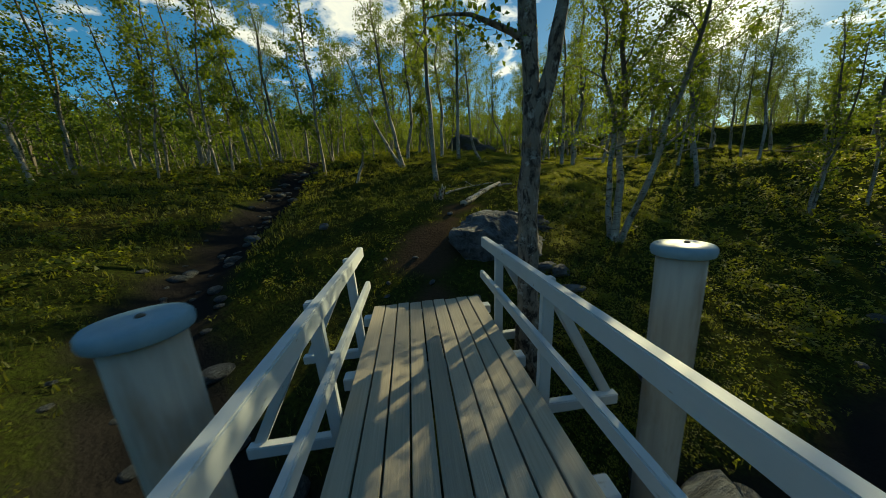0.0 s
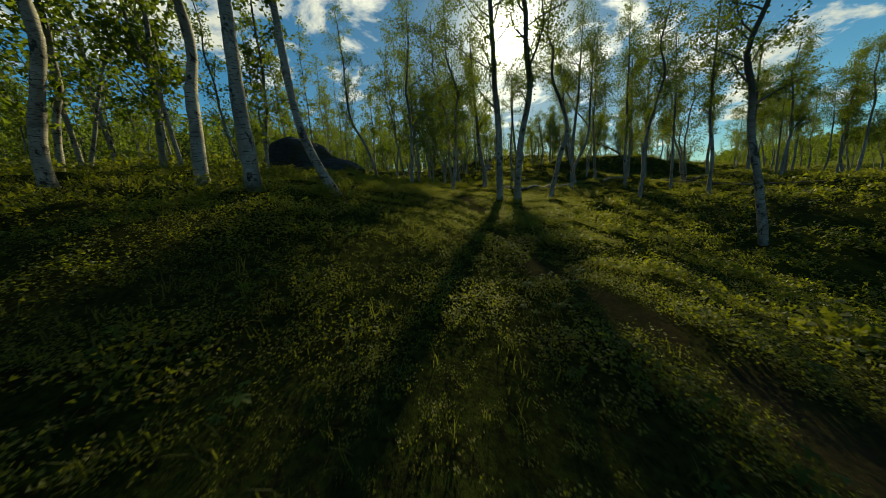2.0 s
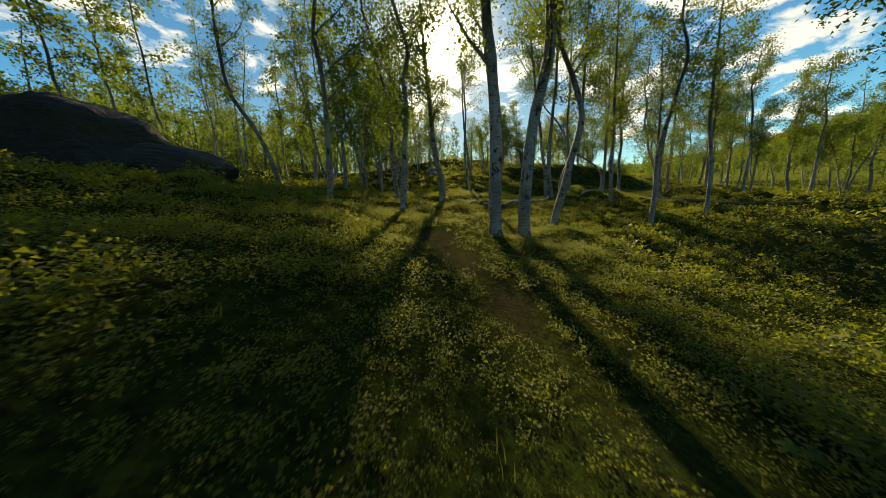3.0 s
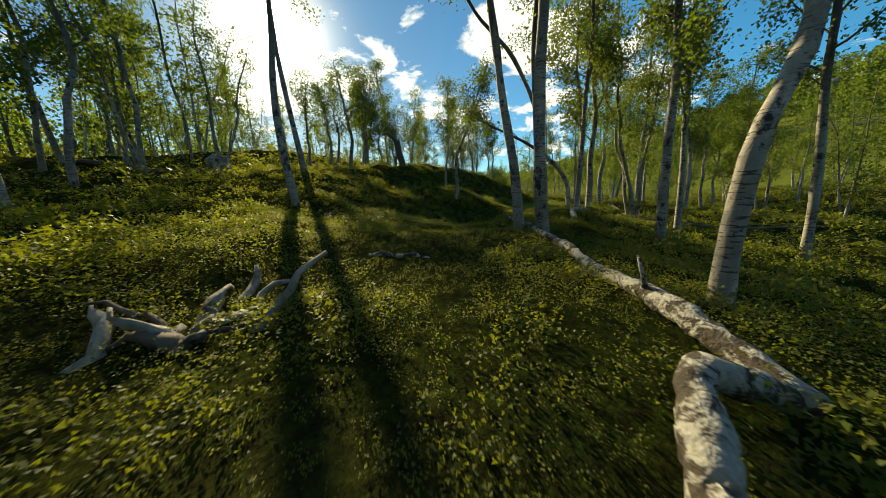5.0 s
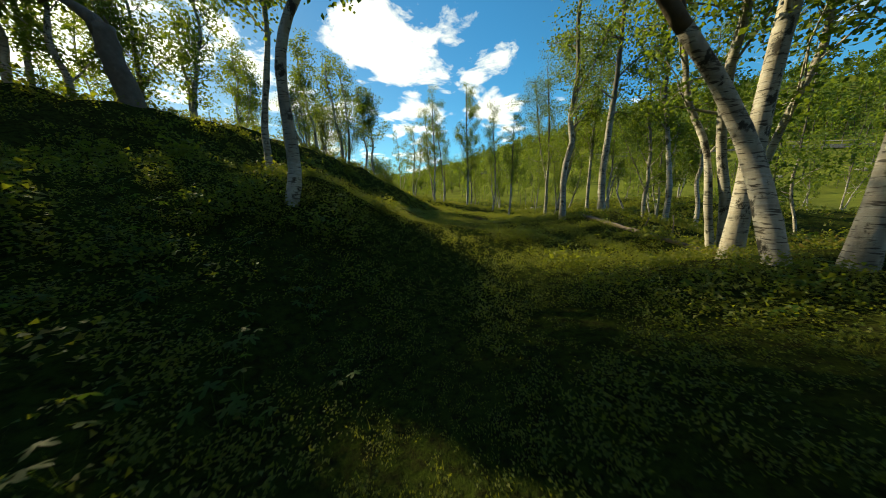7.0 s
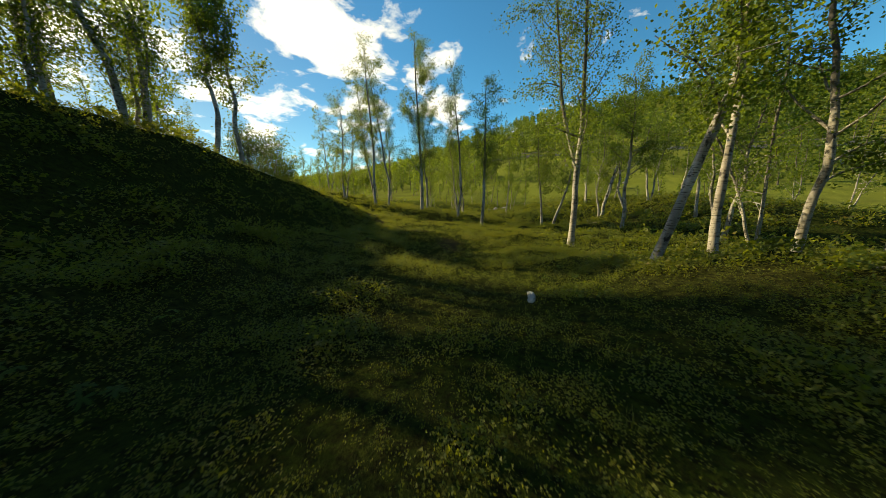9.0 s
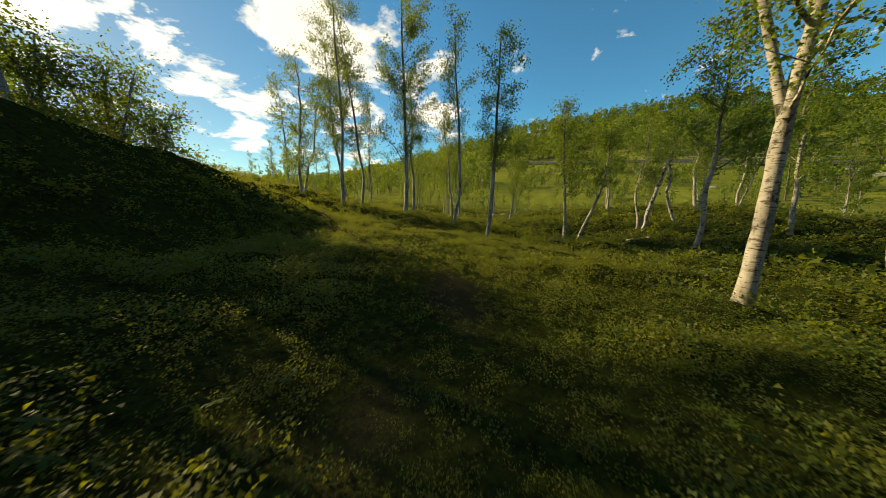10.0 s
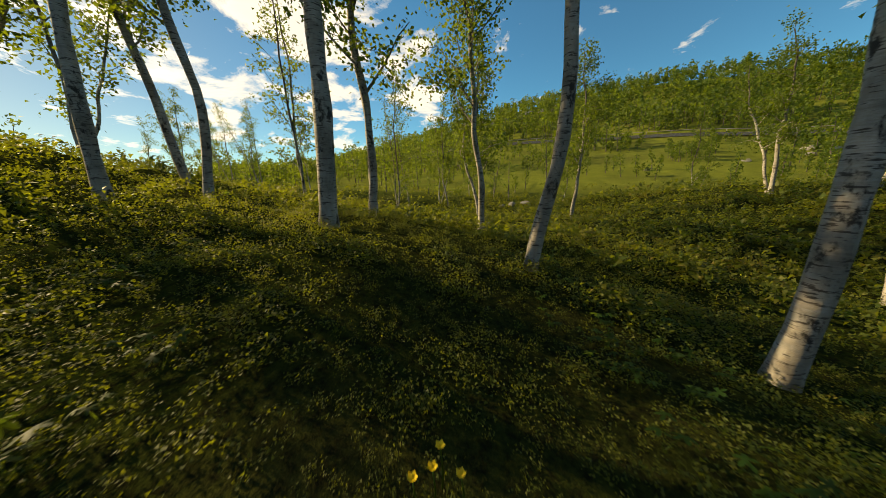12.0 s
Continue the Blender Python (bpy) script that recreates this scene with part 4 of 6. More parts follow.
fallen("fallen_branch", [(-4.16, 18.84, -0.005), (-4.06, 18.82, 0.02), (-3.96, 18.78, 0.012), (-3.84, 18.8, 0.015), (-3.74, 18.76, -0.01)], 0.017, 0.014, LOGBARK, "pale dead branch half sunk in bilberry", "branch", 16)
fallen("fallen_branch", [(-9.2, 27.5, 0.06), (-7.8, 27.3, 0.07), (-6.5, 27.1, 0.12)], 0.06, 0.045, BRANCH, "dark fallen trunk beside an upturned root on the rise", "branch", 17, 2)


def snag(x, y, h, r, seed, label, hook=True):
    """A dead standing stump with a jagged top and a hooked limb."""
    rng = np.random.default_rng(seed)
    ob = tagged(new("tree_stump"), label, "stump", "stumps")
    ob.matrix_basis = pose(x, y, float(land(x, y)))
    s = Soup()
    zs = np.linspace(-0.1, h, 12)
    cx = np.cumsum(rng.standard_normal(12)) * r * 0.35
    rad = r * (1 + 0.5 * np.exp(-zs / 0.1)) * np.linspace(1, 0.75, 12)
    tube(s, np.stack([cx, cx * 0.5, zs], 1), rad, 14, 0.09, rng)
    part("trunk", s.mesh("trunk", DEADWOOD, True), ob)
    for k in range(5):
        b = Soup()
        a = k * 1.257
        p = np.array([cx[-1] + math.cos(a) * r * 0.45, cx[-1] * 0.5 + math.sin(a) * r * 0.45, h - 0.05])
        tube(b, wander(rng, p, (math.cos(a) * 0.2, math.sin(a) * 0.2, 1), rng.uniform(0.06, 0.18), 3, 0.1), np.linspace(r * 0.35, 0.004, 4), 5)
        part("splinter", b.mesh("splinter", DEADWOOD), ob)
    if hook:
        b = Soup()
        tube(b, wander(rng, (cx[-2], cx[-2] * 0.5, h * 0.85), (-0.7, 0.1, 0.6), 0.35, 5, 0.25), np.linspace(r * 0.4, 0.01, 6), 6)
        part("limb", b.mesh("limb", DEADWOOD, True), ob)


def rotten_stump(x, y):
    """What is left of a stump: a few torn, leaning shells of grey wood."""
    rng = np.random.default_rng(41)
    ob = tagged(new("tree_stump"), "small torn rotten stump of dark grey wood in grass", "stump", "stumps")
    ob.matrix_basis = pose(x, y, float(land(x, y)))
    for k, (dx, dy, h, r, lx, ly) in enumerate(((0.0, 0.0, 0.30, 0.034, 0.05, 0.06), (-0.04, 0.02, 0.22, 0.03, 0.0, 0.04), (0.03, -0.03, 0.2, 0.026, 0.05, 0.02), (-0.06, -0.03, 0.13, 0.028, -0.03, -0.02), (0.0, 0.05, 0.25, 0.02, 0.04, 0.1))):
        b = Soup()
        f = np.linspace(0, 1, 9)
        line = np.stack([dx + lx * f + 0.008 * rng.standard_normal(9), dy + ly * f + 0.008 * rng.standard_normal(9), -0.05 + (h + 0.05) * f], 1)
        tube(b, line, r * (1.25 - f) ** 0.7 * (1 + 0.18 * rng.standard_normal(9)), 7, 0.2, rng)
        part("shell", b.mesh("shell", BRANCH if k in (1, 3) else LOGBARK, True), ob)


def hooked_snag(x, y):
    """A thick dead birch, broken off, with its last limb hooked over."""
    rng = np.random.default_rng(42)
    ob = tagged(new("tree_stump"), "broken dark birch snag with a hooked limb on the ridge", "stump", "stumps")
    ob.matrix_basis = pose(x, y, float(land(x, y)) - 0.2)
    line = np.array([(-0.02, 0.0, -0.15), (0.09, -0.04, 0.08), (0.13, -0.03, 0.25), (0.08, -0.02, 0.5), (0.02, 0.0, 0.75), (0.02, 0.01, 1.02)])
    f = np.linspace(0, 1, 21)
    fine = np.stack([np.interp(f, np.linspace(0, 1, 6), c) for c in line.T], 1)
    for _ in range(3):
        fine[1:-1] = (fine[:-2] + 2 * fine[1:-1] + fine[2:]) / 4
    s = Soup()
    tube(s, fine, 0.125 - 0.03 * f + 0.03 * np.exp(-f * 8), 14, 0.07, rng)
    part("trunk", s.mesh("trunk", BRANCH, True), ob)
    limb = Soup()
    hook = np.array([(0.0, 0.02, 0.92), (-0.05, 0.08, 1.08), (-0.13, 0.17, 1.19), (-0.22, 0.27, 1.28), (-0.3, 0.36, 1.29), (-0.38, 0.44, 1.23)])
    tube(limb, hook, np.array([0.085, 0.07, 0.055, 0.04, 0.03, 0.018]), 9, 0.1, rng)
    part("limb", limb.mesh("limb", BRANCH, True), ob)
    for k in range(4):
        b = Soup()
        a = k * 1.57 + 0.4
        p = np.array([0.02 + math.cos(a) * 0.05, 0.01 + math.sin(a) * 0.05, 0.98])
        tube(b, wander(rng, p, (math.cos(a) * 0.5, math.sin(a) * 0.5, 0.8), rng.uniform(0.08, 0.16), 3, 0.15), np.linspace(0.035, 0.006, 4), 6)
        part("splinter", b.mesh("splinter", BRANCH), ob)


def dead_fork(x, y):
    """Two dead white stems that lean together."""
    rng = np.random.default_rng(44)
    ob = tagged(new("dead_birch"), "two dead white birch stems leaning together in the hollow", "dead tree", "stumps")
    base = float(land(x, y))
    ob.matrix_basis = pose(x, y, base)
    for line, r in ((((0.0, 0.0, -0.1), (0.02, -0.06, 0.6), (0.06, -0.2, 1.2), (0.16, -0.38, 1.9), (0.2, -0.42, 2.1)), 0.06), (((0.5, -1.05, -0.1), (0.36, -0.72, 0.6), (0.24, -0.52, 1.1), (0.27, -0.56, 1.6), (0.24, -0.5, 2.05)), 0.055)):
        s = Soup()
        f = np.linspace(0, 1, 17)
        fine = np.stack([np.interp(f, np.linspace(0, 1, 5), c) for c in np.array(line).T], 1) + rng.standard_normal((17, 3)) * 0.008
        tube(s, fine, r * (1 - 0.4 * f), 9, 0.08, rng)
        for g in (0.55, 0.75, 0.9):
            at = np.array([np.interp(g, f, c) for c in fine.T])
            tube(s, wander(rng, at, (rng.standard_normal(), rng.standard_normal(), 0.5), rng.uniform(0.2, 0.5), 4, 0.25), np.linspace(0.018, 0.004, 5), 5)
        part("trunk", s.mesh("trunk", LOGBARK, True), ob)


rotten_stump(-3.97, 4.34)
hooked_snag(-1.27, 26.3)
snag(-6.25, 27.1, 0.45, 0.22, 43, "uprooted dark stump on the rise", False)
dead_fork(16.1, 23.6)


def root_wood(x, y):
    """Torn grey roots that stick out of the heath."""
    rng = np.random.default_rng(45)
    ob = tagged(new("root_wood"), "torn grey root wood sticking out of bilberry heath", "dead wood", "fallen wood")
    ob.matrix_basis = pose(x, y, float(land(x, y)))
    for k in range(13):
        b = Soup()
        a = rng.uniform(0.2, 2.4)
        start = (rng.normal(0, 0.1), rng.normal(0, 0.12), -0.02)
        line = wander(rng, start, (math.cos(a) * 0.7, math.sin(a) * 0.7, rng.uniform(0.25, 0.8)), rng.uniform(0.2, 0.42), 6, 0.3, -0.12)
        r = rng.uniform(0.014, 0.032)
        tube(b, line, r * np.linspace(1.0, 0.25, 7) * (1 + 0.2 * rng.standard_normal(7)), 7, 0.22, rng)
        part("root", b.mesh("root", DEADWOOD if k % 3 else BRANCH, True), ob)


root_wood(-5.02, 18.0)

# ---- the birches that stand along the way ----
birch(-1.01, 2.19, 6.5, 0.096, first=0.4, spread=0.28, leaf_n=4200, knobs=0.35, foot=0.5, lift=0.1, bark=OLDBARK, axis=((-0.03, -0.01, 0.6), (-0.03, 0.0, 1.2), (-0.02, 0.0, 1.9), (-0.04, 0.02, 2.6)), forks=(((-0.02, 0.0, 1.85), (0.1, 0.08, 2.3), (0.22, 0.15, 3.0)),), label="old thick birch with rough lichened bark beside the bridge")
birch(-1.0, 5.36, 5.6, 0.062, (-0.05, 0.0), (0.03, 0), first=0.32, leaf_n=5200, spread=0.28, outs=((0.22, 0.14), (-0.04, 0.03)), knobs=0.08, label="birch with three stems from one foot")
birch(-5.8, 6.24, 7.0, 0.074, first=0.42, leaf_n=2600, axis=((-0.03, -0.03, 0.43), (-0.03, -0.04, 0.9), (-0.02, -0.03, 1.44), (0.0, 0.0, 2.16)))
birch(-8.25, 7.17, 6.2, 0.075, (-0.2, -0.08), (-0.1, 0), stems=2, first=0.45, leaf_n=2200)
birch(-7.9, 4.9, 2.6, 0.045, (0.2, 0.1), (-0.25, 0.0), leaf_n=900, crook=0.07, label="small crooked birch leaning over the grass")
birch(-7.25, 9.17, 6.6, 0.075, first=0.3, leaf_n=2800, spread=0.28, lift=0.1, axis=((0.0, 0.0, 0.67), (0.01, 0.02, 1.1), (0.03, 0.03, 1.5)))
birch(-7.31, 21.7, 6.4, 0.06, (0.0, 0.0), first=0.2, leaf_n=2400, spread=0.26)
# this next birch is added: its low crown shades the ground south of it
birch(-6.3, 15.0, 5.6, 0.05, (-0.03, 0.0), first=0.2, leaf_n=3200, spread=0.32)
birch(-7.7, 15.4, 5.8, 0.055, (0.03, 0.0), first=0.2, leaf_n=3000, spread=0.32)
birch(-6.6, 16.6, 5.6, 0.05, (-0.1, 0.0), first=0.18, leaf_n=2600, spread=0.3)
birch(-6.6, 9.7, 4.6, 0.05, first=0.4, lift=0.12, axis=((-0.2, -0.14, 0.4), (-0.25, -0.18, 0.7), (-0.28, -0.2, 1.1), (-0.3, -0.2, 1.8)), label="leaning slender birch in front of a boulder")
birch(-8.39, 9.49, 6.2, 0.08, (0.02, 0.03), first=0.38, leaf_n=2600)
birch(-9.8, 8.8, 6.0, 0.075, (0.03, 0.0), first=0.42)
birch(-15.3, 2.5, 7.0, 0.08, (-0.12, 0.0), stems=3, leaf_n=2600)
birch(-15.9, 4.4, 7.2, 0.075, (0.08, 0.0))
birch(-15.2, 5.5, 8.0, 0.075, (-0.06, 0.03))
birch(-13.2, 3.0, 4.5, 0.05, (0.02, 0.0))
birch(-16.7, 5.9, 7.0, 0.07, (-0.05, 0.03), stems=2)
birch(-16.8, 7.5, 7.5, 0.07, (0.04, 0.0))
birch(-4.86, 13.72, 8.0, 0.085, (0.0, 0.0), first=0.26, leaf_n=3600, spread=0.27, crook=0.03, label="tall straight birch standing close to its twin")
birch(-4.45, 13.9, 8.2, 0.085, (0.02, 0.0), first=0.26, leaf_n=3600, spread=0.27, crook=0.03, label="tall straight birch standing close to its twin")
birch(-0.1, 13.0, 6.8, 0.07, (-0.03, 0.02), first=0.36, leaf_n=2200)
birch(-0.86, 16.5, 6.0, 0.055, (0.05, 0.03), first=0.4)
birch(1.67, 17.97, 6.2, 0.058, first=0.36, leaf_n=2400, axis=((0.03, 0.0, 0.5), (0.06, 0.03, 1.3), (0.0, 0.05, 2.0), (0.0, 0.06, 2.7)), label="birch with a bowed white foot")
birch(-10.4, 18.6, 7.0, 0.07)
birch(-11.2, 22.6, 6.8, 0.065, (0.04, 0))
birch(-9.2, 27.0, 6.4, 0.06)
birch(-8.0, 24.5, 6.0, 0.06, (0.03, 0.05))
birch(-5.63, 17.8, 5.4, 0.088, first=0.36, leaf_n=3000, knobs=0.08, axis=((0.05, 0.02, 0.3), (0.05, 0.02, 0.58), (0.0, 0.0, 0.74), (-0.06, -0.03, 0.97), (-0.09, -0.04, 1.17), (-0.12, -0.05, 1.5)), label="birch whose trunk leans away from a bowed foot")
birch(-9.0, 22.0, 5.8, 0.07, (-0.1, 0.03), (0.1, 0))
birch(-9.0, 20.1, 5.8, 0.075, (-0.12, 0.0), (0.12, 0))
birch(-8.0, 21.4, 5.0, 0.05, (-0.08, 0.0))
birch(-4.53, 21.75, 5.6, 0.062, first=0.56, leaf_n=1300, axis=((-0.06, 0.1, 0.38), (-0.1, 0.25, 0.84), (-0.12, 0.42, 1.41), (-0.08, 0.5, 1.94), (-0.06, 0.52, 2.27)))
birch(-4.26, 24.1, 5.8, 0.065, first=0.62, leaf_n=1300, spread=0.24, axis=((-0.1, 0.0, 0.84), (-0.18, 0.02, 1.63), (-0.19, 0.12, 2.37)))
birch(-3.55, 15.25, 5.6, 0.068, (0.02, -0.02), (0.1, -0.05), first=0.45, leaf_n=1500, label="stout white birch with ringed bark close to the way")
birch(-2.25, 19.4, 5.8, 0.06, first=0.45, leaf_n=2400, axis=((0.02, 0.12, 0.75), (-0.08, 0.2, 1.4), (-0.12, 0.27, 2.14), (-0.2, 0.28, 2.9)), label="birch of a pair with a forked leaning crown")
birch(-2.14, 19.14, 6.4, 0.068, first=0.48, leaf_n=2400, axis=((-0.12, -0.03, 0.6), (-0.15, -0.05, 1.14), (-0.1, -0.02, 1.6), (-0.02, 0.03, 2.02)), label="straight birch of a pair beside a fallen log")
birch(-2.6, 17.48, 4.8, 0.054, first=0.45, leaf_n=2200, knobs=0.06, axis=((0.05, 0.0, 0.5), (0.1, -0.02, 0.87), (0.22, -0.04, 1.03), (0.34, -0.07, 1.17), (0.42, -0.1, 1.38), (0.54, -0.06, 1.7), (0.57, -0.04, 1.84)), label="birch with a bent trunk leaning over the heath")
birch(-0.5, 18.75, 6.0, 0.058, first=0.3, leaf_n=3000, axis=((-0.04, 0.0, 0.67), (-0.05, 0.0, 1.32), (-0.02, 0.02, 1.97), (-0.02, 0.05, 2.48)))
birch(-1.21, 20.15, 6.2, 0.052, first=0.42, leaf_n=2200, axis=((0.02, -0.01, 0.31), (-0.01, -0.02, 0.6), (-0.03, -0.02, 0.9), (-0.01, 0.0, 1.5)), forks=(((-0.01, 0.0, 1.45), (-0.03, 0.08, 1.77), (-0.27, 0.32, 2.5), (-0.54, 0.64, 2.91)),), label="slender birch with a dark limb forking off its trunk")
birch(1.2, 19.3, 5.4, 0.05, first=0.34, leaf_n=2200, axis=((0.0, 0.0, 0.96), (0.01, 0.02, 1.72), (-0.01, 0.06, 2.5)))
birch(0.88, 20.76, 5.8, 0.058, (0.0, 0.03), first=0.26, leaf_n=3800, spread=0.28)
birch(2.26, 20.6, 5.4, 0.046, (0.0, 0.0), stems=3, leaf_n=4400, first=0.24, spread=0.28)
birch(-0.45, 24.5, 2.9, 0.036, first=0.5, leaf_n=1500, spread=0.28, axis=((0.0, 0.02, 0.57), (0.06, -0.06, 1.07), (0.1, -0.1, 1.41), (0.1, -0.1, 1.77)))
birch(-0.86, 23.31, 2.9, 0.045, first=0.5, leaf_n=1700, spread=0.28, axis=((0.06, -0.08, 0.16), (0.05, -0.06, 0.45), (0.03, -0.04, 0.8), (0.06, -0.08, 1.11), (0.18, -0.2, 1.35)), label="small birch with a swept foot on the slope")
birch(0.15, 20.5, 5.2, 0.048, first=0.28, leaf_n=3800, spread=0.28, axis=((0.0, -0.03, 0.36), (0.01, -0.06, 0.78), (0.01, -0.08, 1.3), (0.01, -0.07, 1.64)), forks=(((0.01, -0.07, 0.95), (0.1, 0.02, 1.5), (0.12, 0.08, 2.1)),))
birch(4.15, 22.7, 5.6, 0.065, (0.02, 0.0), first=0.3, leaf_n=2000)
birch(5.35, 22.2, 5.6, 0.08, first=0.36, leaf_n=4200, axis=((0.01, 0.02, 0.45), (0.03, 0.05, 0.81), (0.02, 0.03, 1.15), (0.0, 0.01, 1.6)), label="stout white birch close to another one", leaf_size=0.042, spread=0.28)
birch(5.7, 21.04, 5.4, 0.055, (0.03, 0.0), first=0.24, leaf_n=3600, leaf_size=0.045, spread=0.32)
birch(7.4, 20.4, 4.6, 0.05, (0.05, 0.0), (0.1, 0), first=0.24, leaf_n=3600, leaf_size=0.045, spread=0.32)
birch(8.0, 21.5, 4.8, 0.055, (0.06, 0.0), (-0.1, 0), first=0.24, leaf_n=3600, leaf_size=0.045, spread=0.32)
birch(-6.3, 27.4, 4.6, 0.05, (0.06, 0.0), stems=2)
birch(-1.0, 28.3, 4.0, 0.05, (-0.08, 0.0))
birch(-1.9, 28.9, 3.8, 0.045, (0.05, 0.0))
birch(-2.75, 26.75, 3.3, 0.07, (-0.03, 0.03), first=0.36, leaf_n=900, spread=0.34)
birch(-3.9, 27.66, 3.0, 0.055, (0.02, 0.0), first=0.4, leaf_n=1000, spread=0.4, label="full-crowned birch on the rise above the slope")
birch(-2.0, 27.5, 3.0, 0.05, (0.03, 0.0), first=0.32, leaf_n=1300, spread=0.36)
birch(-2.9, 28.6, 3.2, 0.05, (-0.02, 0.0), first=0.36, leaf_n=900, spread=0.36)
birch(-3.35, 26.5, 2.6, 0.045, (-0.04, 0.0), first=0.42, leaf_n=700, spread=0.36)
birch(-2.18, 26.8, 3.2, 0.06, (-0.04, 0.03), first=0.3, leaf_n=1300, spread=0.34)
birch(-0.3, 27.6, 3.0, 0.04, (0.04, 0.0), stems=2, first=0.2, leaf_n=1500, spread=0.32)
# six low bushes added along the crest to shade the ground below it
birch(2.6, 29.35, 1.7, 0.03, (-0.05, 0.0), stems=3, first=0.26, leaf_n=2000, leaf_size=0.034, spread=0.5, label="low bushy birch added on the ridge crest to cast shade")
birch(3.5, 29.8, 1.7, 0.03, stems=3, first=0.26, leaf_n=2000, leaf_size=0.034, spread=0.5, label="low bushy birch added on the ridge crest to cast shade")
birch(4.35, 30.1, 1.6, 0.028, stems=3, first=0.28, leaf_n=2000, leaf_size=0.034, spread=0.5, label="low bushy birch added on the ridge crest to cast shade")
birch(6.4, 31.0, 1.1, 0.022, stems=3, first=0.06, leaf_n=1700, leaf_size=0.036, spread=0.55, label="low bushy birch added on the ridge crest to cast shade")
birch(6.95, 31.25, 1.15, 0.022, stems=3, first=0.06, leaf_n=1700, leaf_size=0.036, spread=0.55, label="low bushy birch added on the ridge crest to cast shade")
birch(7.5, 31.5, 1.0, 0.022, stems=3, first=0.05, leaf_n=1700, leaf_size=0.036, spread=0.55, label="low bushy birch added on the ridge crest to cast shade")
# two dense-crowned birches added to throw shade on the slope below
birch(-1.55, 27.3, 2.4, 0.04, first=0.16, leaf_n=2000, leaf_size=0.045, spread=0.42)
birch(-0.9, 27.7, 2.3, 0.04, stems=2, first=0.14, leaf_n=2000, leaf_size=0.045, spread=0.42)
birch(3.05, 29.45, 3.2, 0.045, (-0.1, 0.0), first=0.4, leaf_n=1500, spread=0.3)
birch(4.2, 29.95, 3.3, 0.05, (-0.16, 0.0), first=0.36, leaf_n=1000, spread=0.32)
birch(4.46, 30.05, 3.2, 0.05, (-0.1, 0.0), first=0.36, leaf_n=1000, spread=0.32)
birch(1.6, 31.4, 3.2, 0.04, stems=2)
birch(2.6, 32.4, 3.4, 0.045)
birch(5.45, 30.5, 3.3, 0.048, (0.0, 0.0), (0.1, 0), first=0.4, leaf_n=1700, spread=0.34, label="small birch with a round crown on the ridge")
birch(6.1, 30.75, 3.4, 0.05, (0.06, 0.0), (-0.08, 0), first=0.4, leaf_n=1700, spread=0.32, label="small birch with a dead leader on the ridge")
birch(3.9, 31.5, 3.2, 0.04, (-0.1, 0), stems=2, leaf_n=1200)
birch(6.02, 23.44, 4.4, 0.045, first=0.3, leaf_n=4000, spread=0.31, axis=((-0.02, -0.15, 0.47), (-0.03, -0.27, 1.0), (-0.04, -0.36, 1.44), (-0.05, -0.44, 1.74), (-0.04, -0.4, 2.2)), leaf_size=0.04)
birch(6.71, 22.72, 4.4, 0.045, first=0.3, leaf_n=4000, spread=0.31, axis=((0.02, 0.03, 0.46), (-0.01, 0.02, 1.07), (0.02, 0.0, 1.58), (0.0, -0.02, 1.9)), leaf_size=0.04)
birch(8.15, 24.32, 4.8, 0.056, first=0.3, leaf_n=5200, spread=0.29, axis=((0.01, -0.03, 0.58), (0.0, -0.03, 1.38), (-0.02, -0.1, 2.1), (-0.15, -0.06, 2.7)), forks=(((0.0, -0.03, 1.33), (0.02, 0.16, 2.04), (0.04, 0.33, 2.8)),), label="forked white birch standing alone in the open", leaf_size=0.038)
birch(13.3, 23.1, 4.8, 0.055, (0.03, 0.0), first=0.34, leaf_n=2880, spread=0.35)
birch(15.2, 25.85, 4.2, 0.055, first=0.35, leaf_n=2200, spread=0.3, axis=((0.0, 0.05, 0.8), (0.0, 0.1, 1.56), (-0.08, 0.2, 2.98)))
birch(15.49, 25.51, 3.6, 0.055, first=0.45, leaf_n=1800, spread=0.36, axis=((-0.05, -0.15, 0.5), (-0.12, -0.35, 1.0), (-0.15, -0.5, 1.5), (-0.05, -0.66, 2.0), (0.15, -0.7, 2.65)), label="birch with a dark leaning trunk in the hollow")
birch(12.95, 30.52, 6.8, 0.068, first=0.22, leaf_n=5400, spread=0.32, axis=((0.02, -0.02, 0.44), (0.04, -0.04, 0.92), (0.04, -0.04, 1.29), (0.04, -0.04, 1.8)), label="tall full-crowned birch at the edge of the meadow")
birch(13.3, 29.0, 5.6, 0.048, first=0.46, leaf_n=1800, axis=((0.05, -0.05, 0.37), (0.06, -0.14, 0.63), (0.06, -0.18, 0.98), (0.02, -0.2, 1.3), (0.02, -0.16, 1.67)))
birch(12.95, 27.8, 5.4, 0.062, first=0.34, leaf_n=2800, axis=((-0.03, -0.02, 0.17), (0.0, -0.05, 0.5), (0.0, -0.08, 0.82), (0.02, -0.09, 1.07), (0.05, -0.09, 1.5)), label="birch with dark-banded bark and a bowed foot")
birch(11.9, 33.9, 4.6, 0.05, (0.0, 0.0), stems=2, first=0.12, leaf_n=2640, spread=0.38)
birch(12.45, 32.64, 6.6, 0.058, first=0.3, leaf_n=3400, spread=0.3, axis=((0.0, 0.0, 0.68), (0.02, -0.01, 1.5), (0.03, -0.01, 2.15)))
birch(13.2, 32.5, 5.8, 0.05, first=0.3, leaf_n=2600, axis=((0.03, -0.02, 0.3), (0.08, -0.05, 0.6), (0.08, -0.05, 1.15), (0.0, 0.0, 1.53), (-0.08, 0.05, 2.0)))
